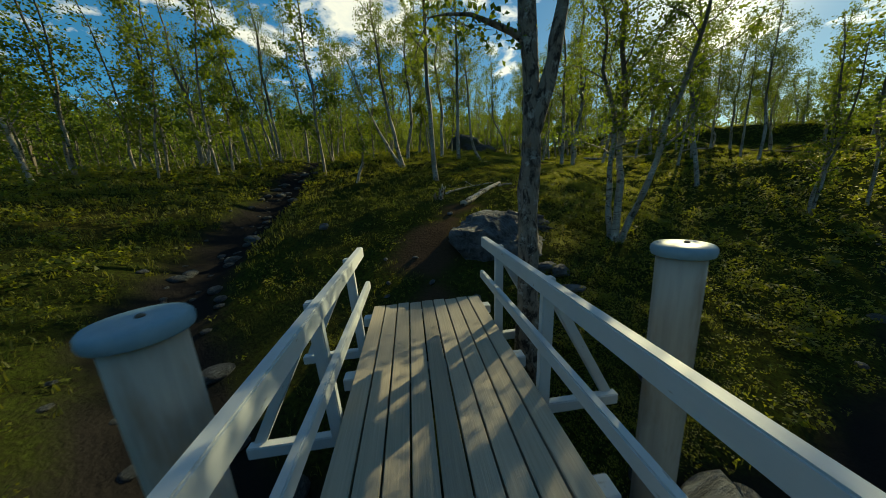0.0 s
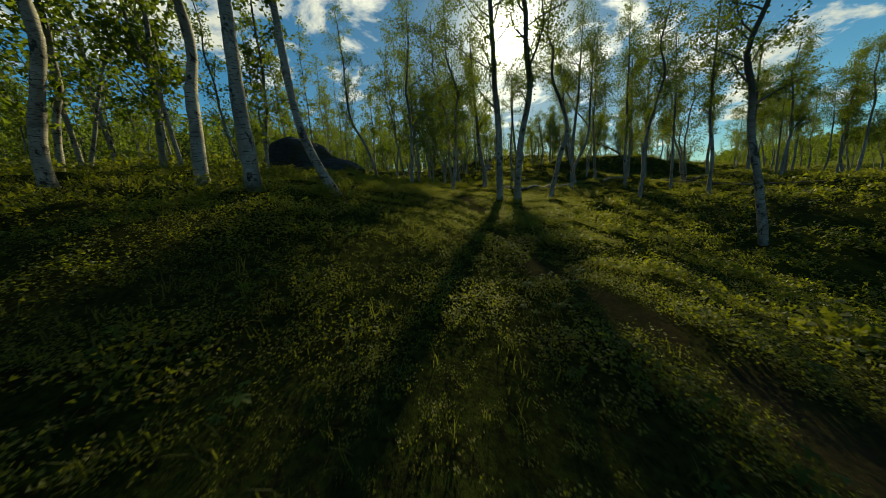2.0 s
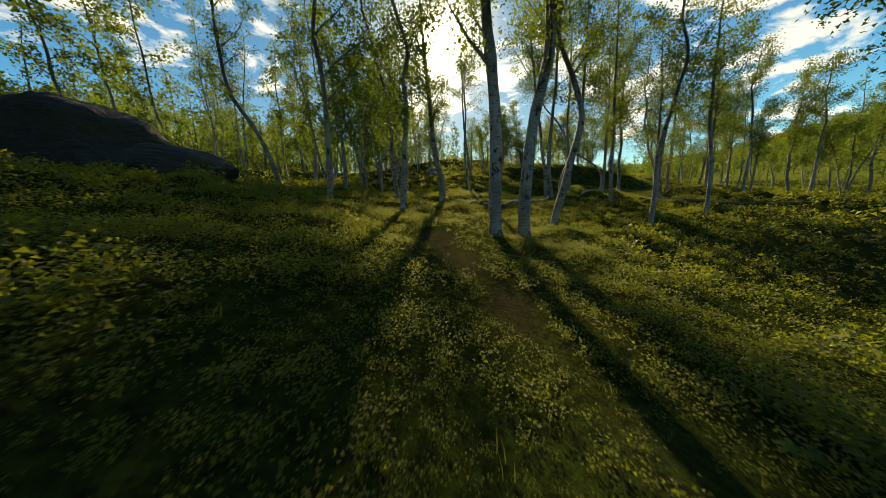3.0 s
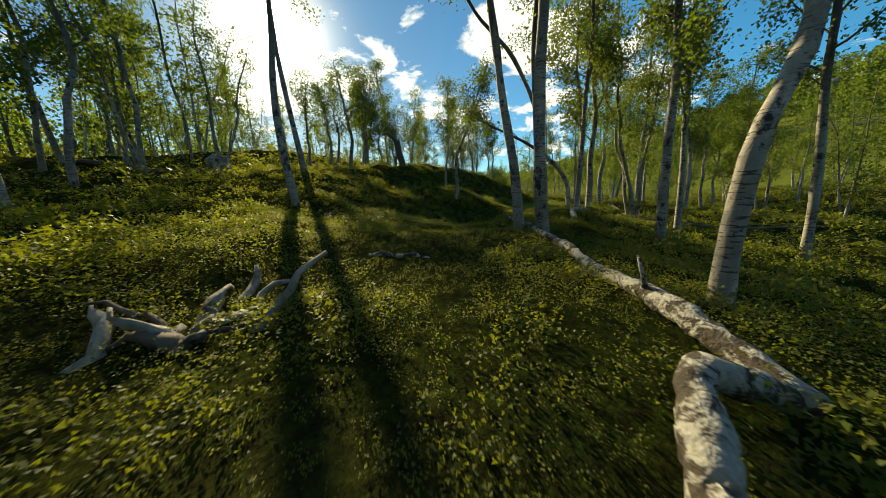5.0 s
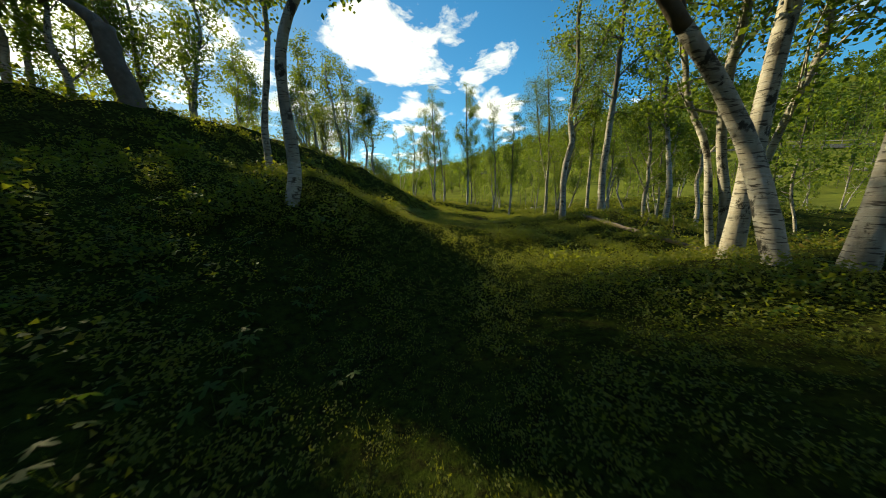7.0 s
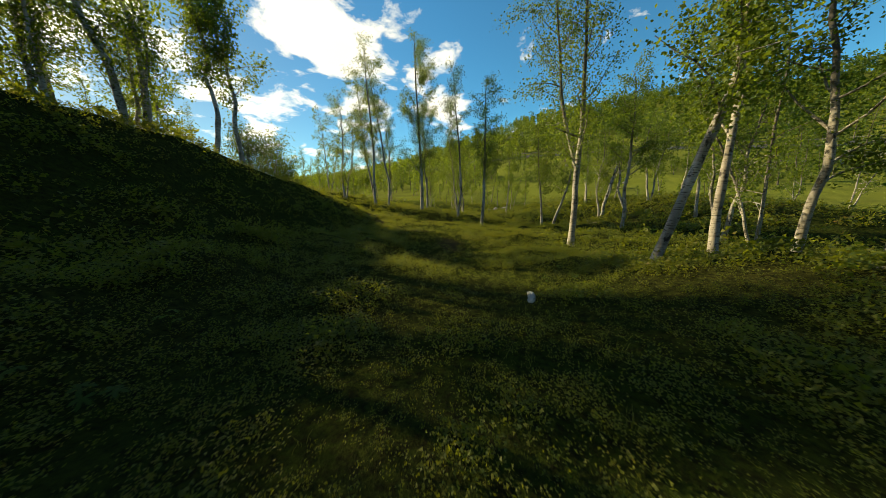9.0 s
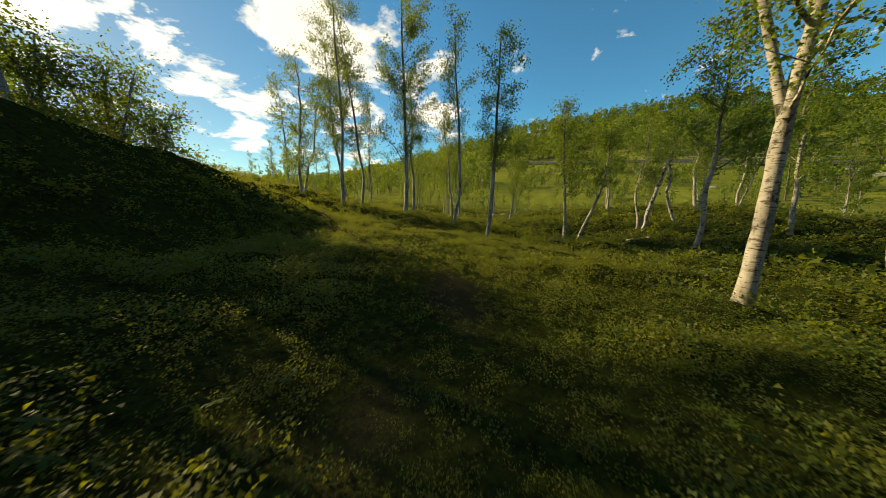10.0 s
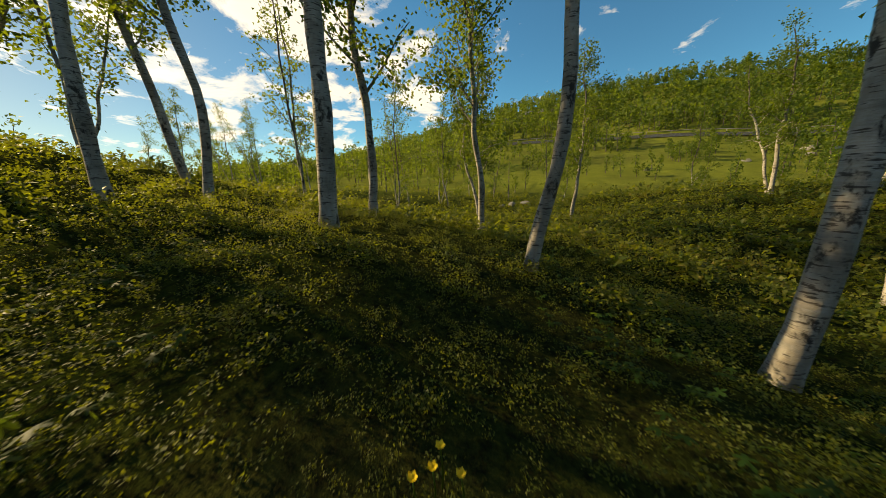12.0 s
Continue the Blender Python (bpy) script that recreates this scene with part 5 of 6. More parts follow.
birch(13.59, 33.59, 5.4, 0.055, first=0.3, leaf_n=2600, axis=((-0.1, 0.05, 0.68), (-0.15, 0.08, 1.3), (-0.2, 0.1, 1.95)))
birch(12.0, 21.0, 3.4, 0.06, (-0.2, 0.0), (-0.05, 0), stems=2, first=0.4, leaf_n=2160, spread=0.36)
birch(15.1, 20.8, 4.4, 0.055, (0.04, 0.0), leaf_n=2280, spread=0.33)
birch(16.5, 23.7, 3.6, 0.04, stems=2, leaf_n=1800, spread=0.36)
birch(18.5, 21.7, 4.0, 0.05, (0.05, 0.0), stems=2)
birch(20.5, 24.3, 3.6, 0.045, stems=2)
birch(15.16, 29.87, 4.2, 0.045, (0.02, 0.0), first=0.35, leaf_n=1800, spread=0.31)
birch(14.04, 30.9, 4.8, 0.05, (0.02, 0.0), first=0.3, leaf_n=2160, spread=0.26)
birch(19.5, 28.6, 4.2, 0.045)
birch(17.2, 30.4, 3.6, 0.04, stems=2)


def arched_birch():
    """A dead-topped birch whose trunk bends right over."""
    tree = tagged(new("birch_tree"), "arched birch whose dark trunk bends far over with few leaves", "tree", "birches of the wood")
    tree.matrix_basis = pose(0.17, 20.69, float(land(0.17, 20.69)))
    rng = np.random.default_rng(61)
    s, c = Soup(), Soup()
    line = np.array([(0, 0, -0.1), (0.1, 0.08, 0.3), (0.13, 0.17, 0.58), (0.06, 0.3, 0.85), (-0.12, 0.48, 1.09), (-0.35, 0.65, 1.32), (-0.65, 0.9, 1.55), (-0.95, 1.15, 1.75), (-1.2, 1.35, 1.95)])
    f = np.linspace(0, 1, 33)
    fine = np.stack([np.interp(f, np.linspace(0, 1, 9), k) for k in line.T], 1)
    for _ in range(4):
        fine[1:-1] = (fine[:-2] + 2 * fine[1:-1] + fine[2:]) / 4
    thick = 0.044 * (1 - f) ** 0.7 + 0.008
    tube(s, fine[:17], thick[:17], 10, 0.04, rng)
    d = Soup()
    tube(d, fine[16:], thick[16:] * 1.01, 10, 0.05, rng)
    for g in (0.5, 0.62, 0.7, 0.78, 0.86, 0.93, 0.97):
        at = np.array([np.interp(g, f, k) for k in fine.T])
        limb = wander(rng, at, (-0.25 + rng.standard_normal() * 0.4, 0.3 + rng.standard_normal() * 0.4, 0.8), rng.uniform(0.25, 0.7), 5, 0.2)
        tube(d, limb, np.linspace(0.012, 0.003, 6), 5)
        if g > 0.75:
            leaves(c, limb[rng.integers(1, 6, 60)] + rng.standard_normal((60, 3)) * 0.09, 0.055, rng)
    part("trunk", s.mesh("trunk", BARK, True), tree)
    part("bare_top", d.mesh("bare_top", BRANCH, True), tree, "bare dark top bent right over")
    part("crown", c.mesh("crown", BIRCHLEAF), tree, "sparse tuft of leaves")


arched_birch()


# ---- the wood behind: copies of a few birches ----
def make_wood():
    kinds = []
    for k in range(7):
        rng = np.random.default_rng(900 + k)
        wood, crown = birch_parts(900 + k, rng.uniform(5.5, 7.5), rng.uniform(0.036, 0.056), rng.normal(0, 0.06, 2), rng.normal(0, 0.06, 2), 1 + (k % 3 == 2), 900, 0.088, 0.16, 0.24, sides=6, bare_twigs=False)
        tree = tagged(new("birch_tree"), "slender birch deep in the wood", "tree", "birches of the wood")
        part("trunk", wood.mesh("trunk", BARK, True), tree)
        part("crown", crown.mesh("crown", BIRCHLEAF), tree)
        kinds.append(tree)
    rng = np.random.default_rng(1234)
    taken = [o.matrix_basis.translation.copy() for o in scene.objects if o.name.startswith("birch_tree")]
    made = 0

    def stand(n, x0, x1, y0, y1, clear, lo=0.7, hi=1.15, keep=None):
        nonlocal made
        tries = 0
        got = 0
        while got < n and tries < n * 30:
            tries += 1
            x, y = rng.uniform(x0, x1), rng.uniform(y0, y1)
            if float(away(np.array(x), np.array(y), FLIGHT)) < clear or float(away(np.array(x), np.array(y), STREAM)) < 0.8:
                continue
            if keep is not None and not keep(x, y):
                continue
            if any((p.x - x) ** 2 + (p.y - y) ** 2 < 1.1 for p in taken):
                continue
            p = Vector((x, y, float(land(x, y))))
            taken.append(p)
            k = made % 7
            m = pose(p.x, p.y, p.z, 0, 0, rng.uniform(0, 360)) @ Matrix.Scale(rng.uniform(lo, hi), 4)
            if made < 7:
                kinds[k].matrix_basis = m
            else:
                t = copy_thing(kinds[k], m)
                t.scale = m.to_scale()
            made += 1
            got += 1

    stand(74, -30, -6.5, 10, 40, 4.0, 0.75, 1.15)
    stand(38, -34, -14, -8, 12, 6.0, 0.85, 1.25)
    stand(16, -16, -9.5, -3, 13, 4.5, 0.85, 1.2)
    stand(8, -10.5, -7.2, 18.5, 30, 3.3, 0.85, 1.2)
    stand(15, -8, 0, 29.0, 44, 4.5, 0.45, 0.72)
    stand(10, 1.5, 12, 9, 18, 5.0, 0.7, 1.0)
    stand(22, 3, 30, 33, 52, 3.5, 0.5, 0.85)
    stand(16, 9, 30, 8, 22, 4.0, 0.5, 0.75)
    stand(8, 17, 34, 22, 34, 4.0, 0.45, 0.65)


make_wood()


# ---- far woods ----
ROAD = np.array([(112, 100), (108, 88), (104, 72), (107, 58), (103, 38), (99, 18), (94, 2), (88, -14), (84, -30)], float)


def make_road():
    """The narrow road across the hillside, on its stone-faced bank, with a guard rail."""
    n = 60
    s = np.linspace(0, len(ROAD) - 1, n)
    cx, cy = (np.interp(s, np.arange(len(ROAD)), c) for c in ROAD.T)
    z = land(cx, cy) + 0.35
    z = np.convolve(np.pad(z, 4, mode="edge"), np.ones(9) / 9, "valid")
    tx, ty = np.gradient(cx), np.gradient(cy)
    ln = np.hypot(tx, ty)
    nx, ny = -ty / ln, tx / ln
    road, bank, rail = Soup(), Soup(), Soup()
    q = np.array([(i, i + 1, n + i + 1, n + i) for i in range(n - 1)])

    def row(off, dz):
        return np.stack([cx + nx * off, cy + ny * off, z + dz], 1)

    near_side = -1.0 if (cx[n // 2] + nx[n // 2] - 8) ** 2 > (cx[n // 2] - 8) ** 2 else 1.0
    road.add(np.concatenate([row(2 * near_side, 0.0), row(-2 * near_side, 0.0)]), q)
    bank.add(np.concatenate([row(2.0 * near_side, -0.02), row(2.6 * near_side, -0.75)]), q)
    tagged(new("road", road.mesh("road", ROCK)), "narrow grey road across the hillside", "road", kind="structure")
    tagged(new("road_bank", bank.mesh("road_bank", MOSSROCK)), "dark stone-faced bank below the road", "bank", kind="structure")
    barrier = tagged(new("guard_rail"), "thin pale guard rail along the hillside road", "guard rail")
    tube(rail, row(1.9 * near_side, 0.62), np.full(n, 0.06), 5)
    part("rail", rail.mesh("rail", PALEROCK), barrier)
    for i in range(0, n, 2):
        p = Soup()
        x, y, h = row(1.9 * near_side, 0.0)[i]
        tube(p, np.array([(x, y, h - 0.3), (x, y, h + 0.6)]), [0.06, 0.06], 5)
        part("post", p.mesh("post", PALEROCK), barrier)


make_road()
for k, (x, y, s, t) in enumerate(((71.5, -3.5, 1.1, 20), (70, -5.4, 0.9, 70), (68.2, -7.6, 1.3, 110), (75.6, -13.3, 1.8, 40), (74, -15.6, 1.2, 0), (66, -1, 0.7, 60), (60, 8, 0.6, 30),
                                  (108, 92, 1.6, 0), (106, 80, 1.8, 30), (110, 66, 1.4, 70), (26, 31.2, 0.32, 0), (25.4, 31.6, 0.25, 50), (26.6, 30.6, 0.28, 80), (52, 20, 0.5, 10), (80, 30, 0.8, 10),
                                  (152, 46, 5.0, 100), (156, 40, 4.0, 80), (150, 54, 4.5, 120), (160, 34, 4.0, 70), (148, 62, 4.0, 100))):
    rock(x, y, (s, s * 0.6, s * 0.5), 500 + k, PALEROCK, 0.3, t, level=3, cuts=12, rough=0.14, label="pale rock lying out on the hillside", group="pale rocks of the hillside")


def far_woods():
    """Trees too far off to tell apart: a few limbs and clumps of leaves each, in one mesh."""
    rng = np.random.default_rng(55)
    wood, crown = Soup(), Soup()
    spots = []
    # round the wood of the north and west
    for _ in range(1150):
        a = rng.uniform(-20, 165)
        d = 28 + 110 * rng.random() ** 1.5
        spots.append((-2 - d * math.sin(math.radians(a)), 14 + d * math.cos(math.radians(a)), rng.uniform(0.7, 1.2), 0.9))
    # the hillside beyond the meadow: open below, closed wood above the road
    for _ in range(5200):
        a = rng.uniform(-178, -28)
        d = math.sqrt(rng.uniform(36 ** 2, 185 ** 2))
        x, y = 8 - d * math.sin(math.radians(a)), 24 + d * math.cos(math.radians(a))
        clump = math.sin(x * 0.11 + 1.3) * math.cos(y * 0.12) + 0.6 * math.sin(x * 0.31 - y * 0.24)
        wood_edge = 96 + 7 * math.sin(a * 0.19) + 5 * math.sin(a * 0.53)
        if d < wood_edge and clump < 1.05 - (d - 36) / 160 + (0.6 if wood_edge - 14 < d else 0) - (0.5 if a > -72 else 0):
            continue
        if float(away(np.array(x), np.array(y), ROAD)) < 3.2 or (d > wood_edge and clump < -1.1):
            continue
        spots.append((x, y, rng.uniform(0.5, 1.05), d / 60))
    # low willow bushes out on the meadow
    for _ in range(1500):
        a = rng.uniform(-150, -35)
        d = math.sqrt(rng.uniform(22 ** 2, 100 ** 2))
        x, y = 8 - d * math.sin(math.radians(a)), 24 + d * math.cos(math.radians(a))
        if math.sin(x * 0.23 + 0.4 * y) + 0.8 * math.sin(0.31 * y - 0.12 * x) < 0.35 or float(away(np.array(x), np.array(y), ROAD)) < 3.2:
            continue
        spots.append((x, y, rng.uniform(0.12, 0.42), d / 60))
    xs = np.array([s[0] for s in spots])
    ys = np.array([s[1] for s in spots])
    zs = land(xs, ys)
    gap = away(xs, ys, FLIGHT)
    for (x, y, k, far), z, off in zip(spots, zs, gap):
        if off < 22 and k > 0.45:
            continue
        h = 6.5 * k
        n = int(np.clip(5600 / off, 46, 190) * min(1.0, 0.5 + k))
        lean = rng.normal(0, 0.07, 2)
        if far < 2.2:
            p = np.array([(x, y, z - 0.2), (x + lean[0] * h * 0.5, y + lean[1] * h * 0.5, z + h * 0.5), (x + lean[0] * h, y + lean[1] * h, z + h * 0.95)])
            tube(wood, p, [0.07 * k + 0.02, 0.05 * k + 0.01, 0.01], 4, cap=False)
        f = 0.16 + 0.84 * rng.random(n) ** 0.85
        w = rng.uniform(0.2, 0.33) * h * np.sqrt(np.clip(1.05 - f, 0.04, 1)) * np.clip((f - 0.1) * 3.2, 0.2, 1)
        a = rng.random(n) * 6.283
        rr = w * rng.random(n) ** 0.5
        at = np.stack([x + lean[0] * h * f + rr * np.cos(a), y + lean[1] * h * f + rr * np.sin(a), z + h * f], 1)
        leaves(crown, at, np.full(n, np.clip(0.0062 * off + 0.05, 0.14, 0.75) * min(1.0, 0.4 + 0.8 * k)), rng, 0.1, 0.8, True)
    tagged(new("far_birch_trunks", wood.mesh("far_birch_trunks", BARK)), "pale trunks of the distant birch wood", "woods", kind="stuff")
    tagged(new("far_birch_wood", crown.mesh("far_birch_wood", BIRCHLEAF)), "distant birch wood on the hillsides", "woods", kind="stuff")


far_woods()

# ---- ground cover ----
COVER = np.random.default_rng(2024)


def scatter(n, box, keep):
    """Random places in a box of the plan, thinned by keep(x, y), the chance of staying."""
    x, y = COVER.uniform(box[0], box[1], n), COVER.uniform(box[2], box[3], n)
    ok = COVER.random(n) < keep(x, y)
    return x[ok], y[ok]


def free_ground(x, y):
    """1 where plants grow, 0 on soil, in the stream and under the bridge."""
    e = 0.16 * np.sin(3.1 * x + 2.2 * y) + 0.1 * np.sin(7.3 * x - 5.1 * y)
    g = smooth(away(x, y, TRAIL) + 0.6 * e, 0.03, 0.2) * smooth(away(x, y, STREAM) + 0.5 * e, 0.35, 0.7)
    g = g * smooth(np.hypot((x + 2.95) * 1.35, y - 2.75) + e, 0.35, 0.8) * (0.4 + 0.6 * smooth(away(x, y, TRAIL_EAST) + 0.7 * e, 0.04, 0.18))
    bx, by = x - BRIDGE_END[0], y - BRIDGE_END[1]
    a = radians(90 + BRIDGE_TURN)
    along, across = bx * math.cos(a) + by * math.sin(a), -bx * math.sin(a) + by * math.cos(a)
    for cx, cy, r in ((-1.98, 3.48, 0.66), (-2.52, 4.55, 0.34), (-2.85, 4.6, 0.2), (-2.15, 4.5, 0.2)):
        g = g * smooth(np.hypot(x - cx, y - cy), r * 0.8, r * 1.15)
    for line in LOGS:
        g = g * smooth(away(x, y, line), 0.03, 0.09)
    return g * (1 - ((along < 0.1) & (np.abs(across) < 0.65)))


def patchy(x, y, f, p):
    return 0.5 + 0.5 * np.sin(f * x + p + 1.3 * np.sin(0.8 * f * y)) * np.sin(f * 1.1 * y - p + np.sin(0.7 * f * x))


def plant(name, template, xs, ys, scale, mat, label, category, lift=0.0, tip=0.12):
    """Copies of small plants, each a set of blades (k, m, 3), joined into one mesh."""
    n = len(xs)
    zs = land(xs, ys) + lift
    soup = Soup()
    which = COVER.integers(0, len(template), n)
    a = COVER.random(n) * 6.283
    lx, ly = COVER.normal(0, tip, n), COVER.normal(0, tip, n)
    for k, (v, faces) in enumerate(template):
        sel = np.where(which == k)[0]
        if not len(sel):
            continue
        c, s = np.cos(a[sel])[:, None], np.sin(a[sel])[:, None]
        sc = scale[sel][:, None]
        px, py, pz = v[None, :, 0] * sc, v[None, :, 1] * sc, v[None, :, 2] * sc
        out = np.stack([c * px - s * py + xs[sel][:, None] + lx[sel][:, None] * pz, s * px + c * py + ys[sel][:, None] + ly[sel][:, None] * pz, pz + zs[sel][:, None]], -1)
        f = (faces[None] + (np.arange(len(sel)) * len(v))[:, None, None]).reshape(-1, faces.shape[1])
        soup.add(out.reshape(-1, 3), f if faces.shape[1] == 4 else None, f if faces.shape[1] == 3 else None)
    tagged(new(name, soup.mesh(name, mat)), label, category, kind="stuff")


def shoot_kinds(count, seed, leaf, height, n):
    out = []
    for k in range(count):
        rng = np.random.default_rng(seed + k)
        s = Soup()
        stems = 3
        at = []
        for _ in range(n):
            b = rng.integers(stems)
            ang = b * 2.1 + k
            f = rng.random() ** 0.7
            at.append((0.035 * math.cos(ang) * (0.4 + f) + rng.normal(0, 0.018), 0.035 * math.sin(ang) * (0.4 + f) + rng.normal(0, 0.018), height * (0.15 + 0.85 * f) * (0.8 + 0.3 * (b == 0))))
        leaves(s, np.array(at), leaf, rng, -0.1, 0.72, True, 0.8)
        out.append((np.concatenate(s.v), np.concatenate(s.t)))
    return out


def blade_kinds(count, seed, height, n, width=0.006):
    out = []
    for k in range(count):
        rng = np.random.default_rng(seed + k)
        vs, qs = [], []
        for b in range(n):
            a, h = rng.uniform(0, 6.283), height * rng.uniform(0.5, 1.15)
            o = rng.normal(0, 0.03, 2)
            bend = rng.uniform(0.1, 0.75) * h
            d, e = np.array([math.cos(a), math.sin(a)]), np.array([-math.sin(a), math.cos(a)]) * width
            for f, w in ((0, 1), (0.55, 0.8), (1.0, 0.12)):
                c = o + d * bend * f * f
                z = h * f * (1 - 0.2 * f)
                vs += [(c[0] - e[0] * w, c[1] - e[1] * w, z), (c[0] + e[0] * w, c[1] + e[1] * w, z)]
            i = 6 * b
            qs += [(i, i + 1, i + 3, i + 2), (i + 2, i + 3, i + 5, i + 4)]
        out.append((np.array(vs), np.array(qs)))
    return out


def herb_kinds(count, seed):
    """Wood cranesbill: deep-lobed leaves as broad as a palm, each on its stalk."""
    out = []
    for k in range(count):
        rng = np.random.default_rng(seed + k)
        vs, ts = [], []
        for b in range(4):
            a = b * 1.6 + rng.uniform(0, 1)
            h, r = rng.uniform(0.09, 0.2), rng.uniform(0.03, 0.055)
            c = np.array([math.cos(a) * h * 0.5, math.sin(a) * h * 0.5, h])
            tilt = rng.normal(0, 0.3, 2)
            i = len(vs)
            vs.append(c)
            lobes = 5
            for j in range(4 * lobes):
                t = j / (4 * lobes) * 5.6 + a + 3.5
                rad = r * (0.36, 0.85, 1.1, 0.85)[j % 4]
                x, y = rad * math.cos(t), rad * math.sin(t)
                vs.append(c + np.array([x, y, tilt[0] * x + tilt[1] * y - 0.25 * rad * rad / r]))
            for j in range(4 * lobes - 1):
                ts.append((i, i + 1 + j, i + 2 + j))
            j = len(vs)
            w = np.array([-math.sin(a), math.cos(a), 0]) * 0.002
            vs += [np.array([0, 0, 0.0]) - w, np.array([0, 0, 0.0]) + w, c]
            ts.append((j, j + 1, j + 2))
        out.append((np.array(vs), np.array(ts)))
    return out


def lumpy(x, y):
    """How high the heath stands: low in the gaps, high on its cushions."""
    return 0.55 + 1.15 * patchy(x, y, 5.2, 0.7) ** 1.5 * (0.4 + patchy(x, y, 2.3, 1.9))


def cover_all():
    heath = shoot_kinds(9, 400, 0.0145, 0.085, 26)
    broad = shoot_kinds(8, 420, 0.025, 0.1, 17)
    coarse = shoot_kinds(7, 440, 0.04, 0.12, 14)
    d = lambda x, y: away(x, y, FLIGHT)  # noqa: E731
    grassland = lambda x, y: np.maximum(0.12 + 0.88 * smooth(y, 5.5, 8.0), 0.9 * smooth(x, -3.0, -2.6))  # noqa: E731

    def near(x, y):
        return free_ground(x, y) * (1 - smooth(d(x, y), 1.6, 2.6)) * (0.5 + 0.5 * patchy(x, y, 1.9, 0.4)) * grassland(x, y)

    x, y = scatter(300000, (-8, 15, 1, 32), near)
    plant("bilberry_heath", heath, x, y, COVER.uniform(0.7, 1.15, len(x)) * lumpy(x, y) * (0.62 + 0.38 * smooth(d(x, y), 0.25, 1.1)), HEATH, "low bilberry heath with small green and rusty leaves", "heath")

    def beside(x, y):
        return free_ground(x, y) * smooth(d(x, y), 1.6, 2.6) * (1 - smooth(d(x, y), 4.0, 5.4)) * (0.45 + 0.55 * patchy(x, y, 1.6, 0.9)) * grassland(x, y)

    x, y = scatter(145000, (-11, 19, -1, 35), beside)
    plant("bilberry_heath", broad, x, y, COVER.uniform(0.75, 1.25, len(x)) * lumpy(x, y), HEATH, "low bilberry heath in cushions between the birches", "heath")

    def middle(x, y):
        return free_ground(x, y) * smooth(d(x, y), 4.0, 5.4) * (1 - smooth(d(x, y), 7, 11)) * (0.4 + 0.6 * patchy(x, y, 1.3, 1.4))

    x, y = scatter(56000, (-15, 24, -6, 38), middle)
    plant("bilberry_heath", coarse, x, y, COVER.uniform(0.9, 1.5, len(x)) * lumpy(x, y), HEATH, "bilberry heath spread under the birches", "heath")

    def hollow(x, y):
        return (0.3 + 0.7 * patchy(x, y, 1.0, 0.3)) * (1 - smooth(x, 26, 33))

    x, y = scatter(10000, (14, 33, 17, 34), hollow)
    plant("bilberry_heath", coarse, x, y, COVER.uniform(0.9, 1.7, len(x)), HEATH, "bilberry heath in the open hollow", "heath")

    def outer(x, y):
        return free_ground(x, y) * smooth(d(x, y), 5, 9) * (1 - smooth(d(x, y), 14, 26)) * (0.3 + 0.7 * patchy(x, y, 0.8, 2.4))

    x, y = scatter(14000, (-32, 38, -22, 54), outer)
    plant("bilberry_heath", coarse, x, y, COVER.uniform(1.6, 3.2, len(x)), HEATH, "bilberry heath fading into the wood", "heath")

    def scrub(x, y):
        g = 0 * x
        for cx, cy, r in ((10.3, 30.4, 1.0), (11.7, 30.1, 0.8), (9.0, 30.2, 0.7), (7.3, 28.8, 0.6), (12.2, 31.0, 0.7), (-1.6, 6.6, 0.9), (-2.2, 8.2, 0.8), (-1.7, 4.6, 0.7)):
            g = np.maximum(g, np.exp(-((x - cx) ** 2 + (y - cy) ** 2) / (r * r)))
        return free_ground(x, y) * g * smooth(d(x, y), 0.9, 1.6) * (0.4 + 0.6 * patchy(x, y, 4.0, 0.9))

    x, y = scatter(52000, (-6, 14, 3, 33), scrub)
    plant("dwarf_scrub", shoot_kinds(6, 470, 0.0155, 0.14, 40), x, y, COVER.uniform(0.8, 1.3, len(x)), HEATH, "knee-high dwarf birch and willow scrub in bushy clumps", "scrub")

    def grassy(x, y):
        return free_ground(x, y) * (1 - smooth(d(x, y), 2, 7)) * (0.08 + 0.92 * np.maximum(0.6 * smooth(patchy(x, y, 1.1, 0.2), 0.6, 0.95), 1 - smooth(y, 6, 9)))

    x, y = scatter(42000, (-13, 17, -2, 34), grassy)
    low = 1 - 0.4 * smooth(y, 7, 10)
    plant("grass", blade_kinds(8, 500, 0.11, 6, 0.003), x, y, COVER.uniform(0.4, 0.95, len(x)) * low, GRASS, "thin grass in tufts, partly straw-coloured", "grass")

    def bank(x, y):
        return free_ground(x, y) * smooth(d(x, y), 2.2, 4.5) * (0.35 + 0.65 * patchy(x, y, 0.9, 1.1))

    x, y = scatter(20000, (-19, -2, -5, 11), bank)
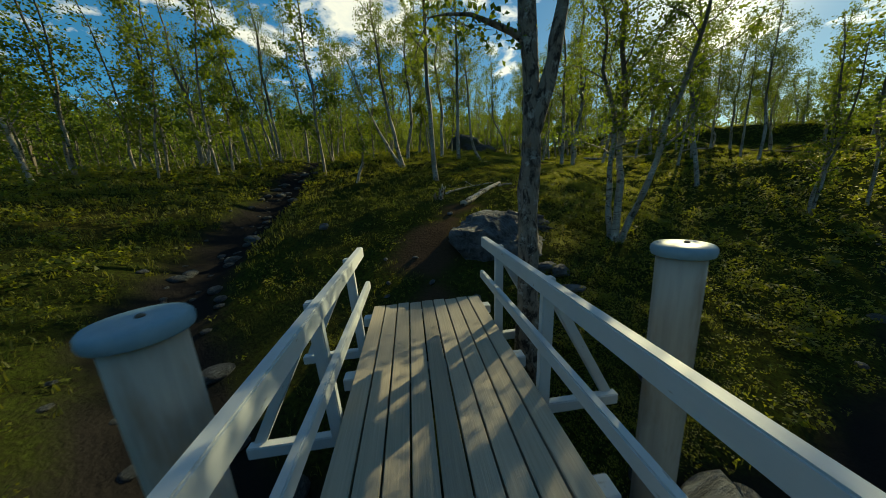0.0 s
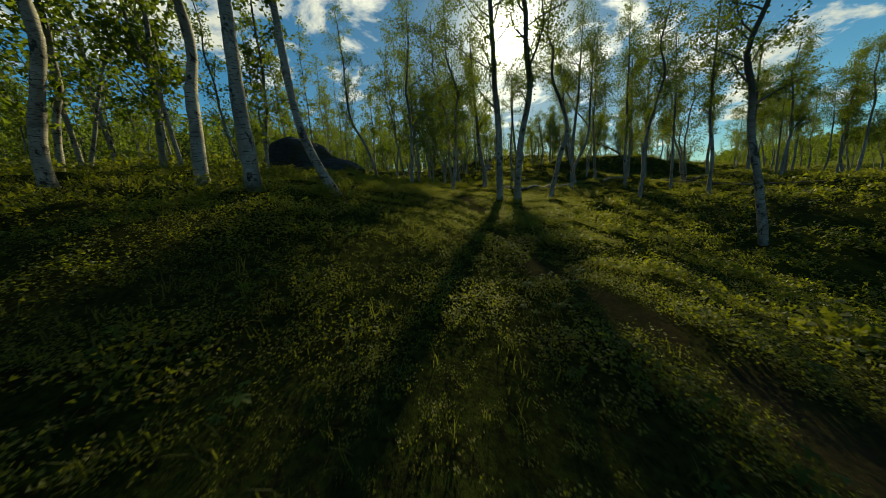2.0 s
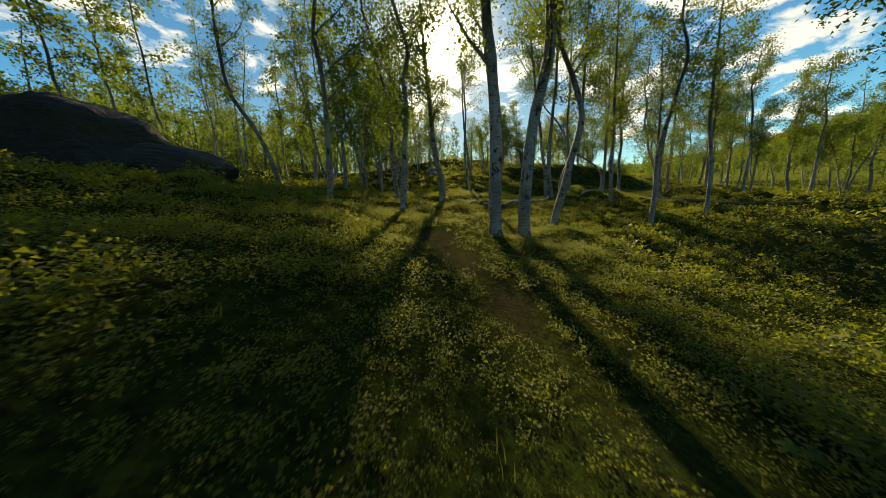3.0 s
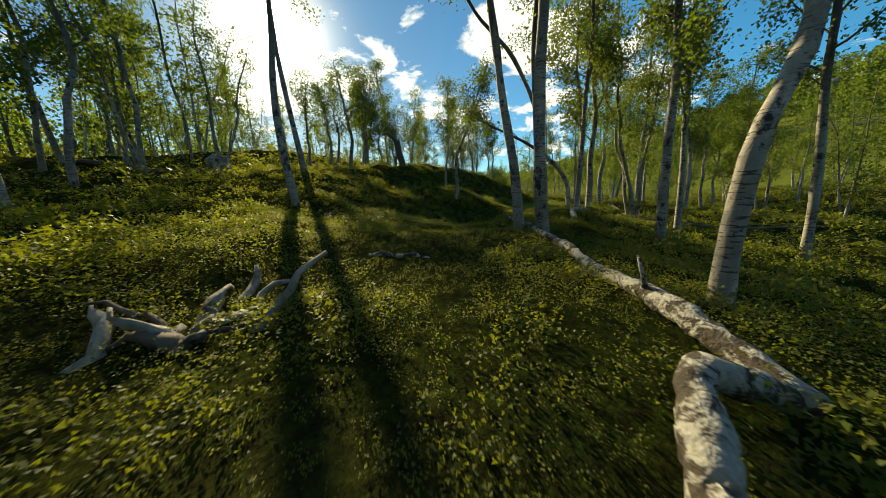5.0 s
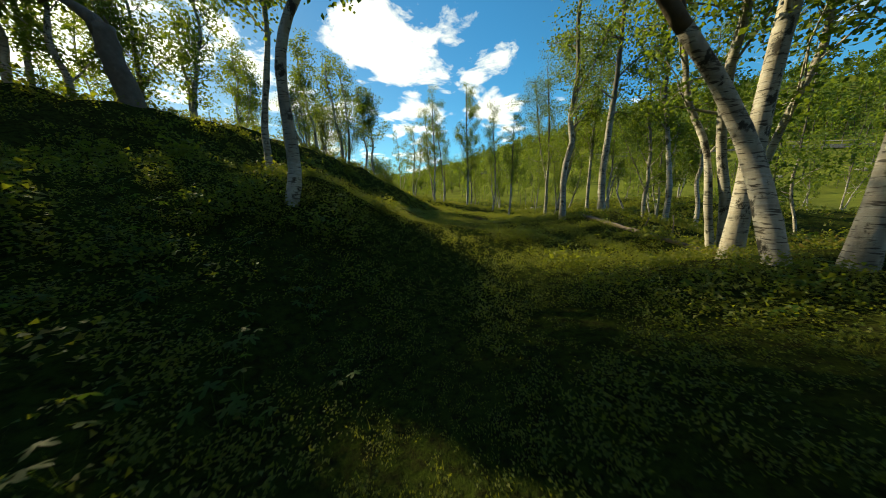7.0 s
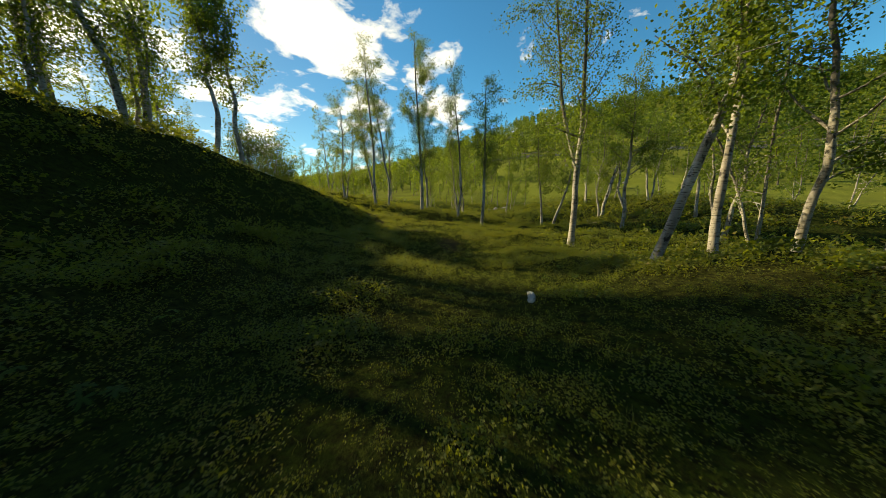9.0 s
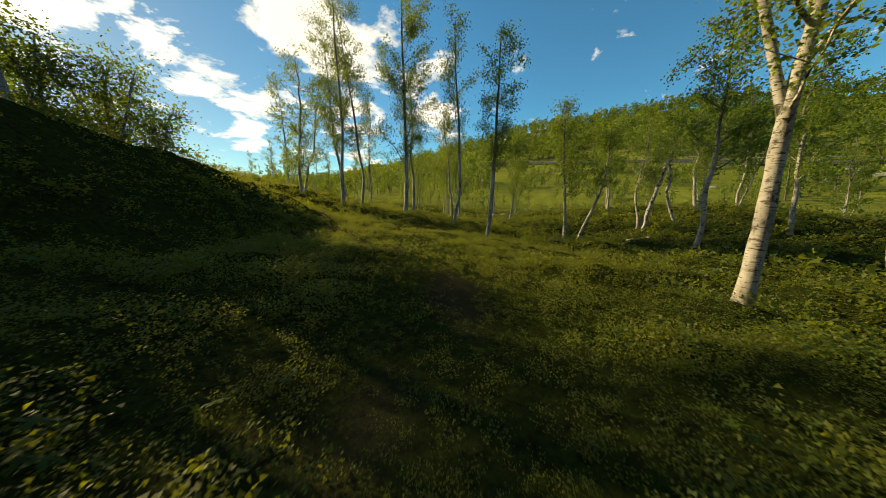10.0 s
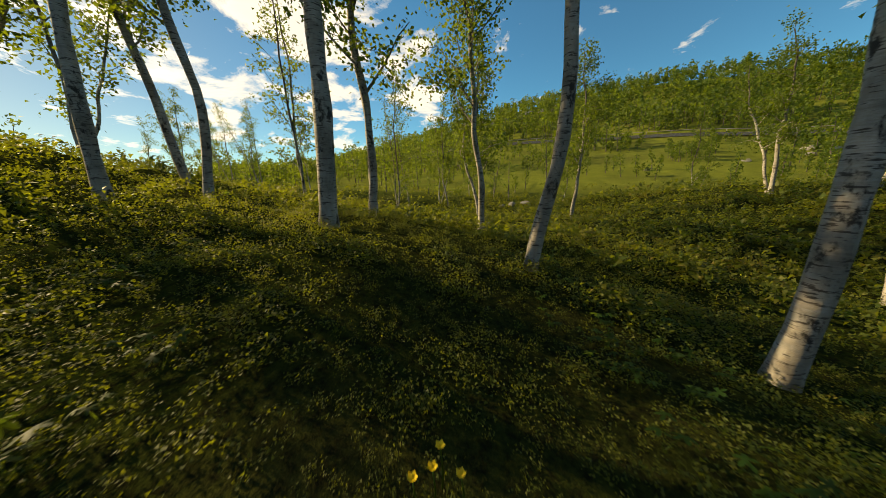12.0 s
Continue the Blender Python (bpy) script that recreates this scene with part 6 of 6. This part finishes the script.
    plant("grass", blade_kinds(6, 540, 0.1, 5, 0.007), x, y, COVER.uniform(0.6, 1.2, len(x)), GRASS, "low green grass on the banks of the stream", "grass")

    def herby(x, y):
        g = 0.04 + 0 * x
        for cx, cy, r, w in ((-2.9, 20.9, 0.9, 1.0), (-1.9, 21.9, 0.9, 1.0), (-3.6, 21.6, 1.0, 0.9), (12.2, 29.0, 1.1, 1.0), (-4.8, 7.9, 0.8, 1.0), (7.0, 28.6, 0.9, 0.6), (-2.6, 6.6, 0.7, 0.5)):
            g = g + w * np.exp(-((x - cx) ** 2 + (y - cy) ** 2) / (r * r))
        return free_ground(x, y) * smooth(d(x, y), 0.35, 0.8) * (1 - smooth(d(x, y), 1.5, 4)) * np.clip(g, 0, 1)

    x, y = scatter(36000, (-9, 15, 2, 33), herby)
    plant("cranesbill", herb_kinds(6, 600), x, y, COVER.uniform(0.34, 0.6, len(x)), HERB, "broad lobed cranesbill leaves on thin stalks", "herbs")


cover_all()


def yellow_flower(x, y, h, seed):
    rng = np.random.default_rng(seed)
    ob = tagged(new("yellow_flower"), "small yellow wild flower on a thin stalk", "flower", "yellow flowers in the heath")
    ob.matrix_basis = pose(x, y, float(land(x, y)))
    s, p = Soup(), Soup()
    tube(s, np.array([(0, 0, -0.03), (0.01, 0, h * 0.5), (0.02, 0.01, h)]), [0.003, 0.002, 0.002], 5)
    part("stalk", s.mesh("stalk", HERB), ob)
    for k in range(5):
        a = k * 1.257
        c, w = np.array([0.02, 0.01, h]), np.array([math.cos(a), math.sin(a), 0.9]) * 0.012
        u = np.array([-math.sin(a), math.cos(a), 0]) * 0.006
        p.add(np.array([c, c + w * 0.6 + u, c + w, c + w * 0.6 - u]), np.array([(0, 1, 2, 3)]))
    part("blossom", p.mesh("blossom", PETAL), ob)


for k, (x, y) in enumerate(((11.6, 29.03), (11.63, 29.0), (11.67, 29.0), (11.66, 28.95), (-4.1, 4.9), (-4.5, 5.6), (-2.9, 1.2), (-3.6, 1.9), (-3.2, 1.6), (-2.2, 5.1))):
    yellow_flower(x, y, 0.06 + 0.015 * (k % 3), 70 + k)
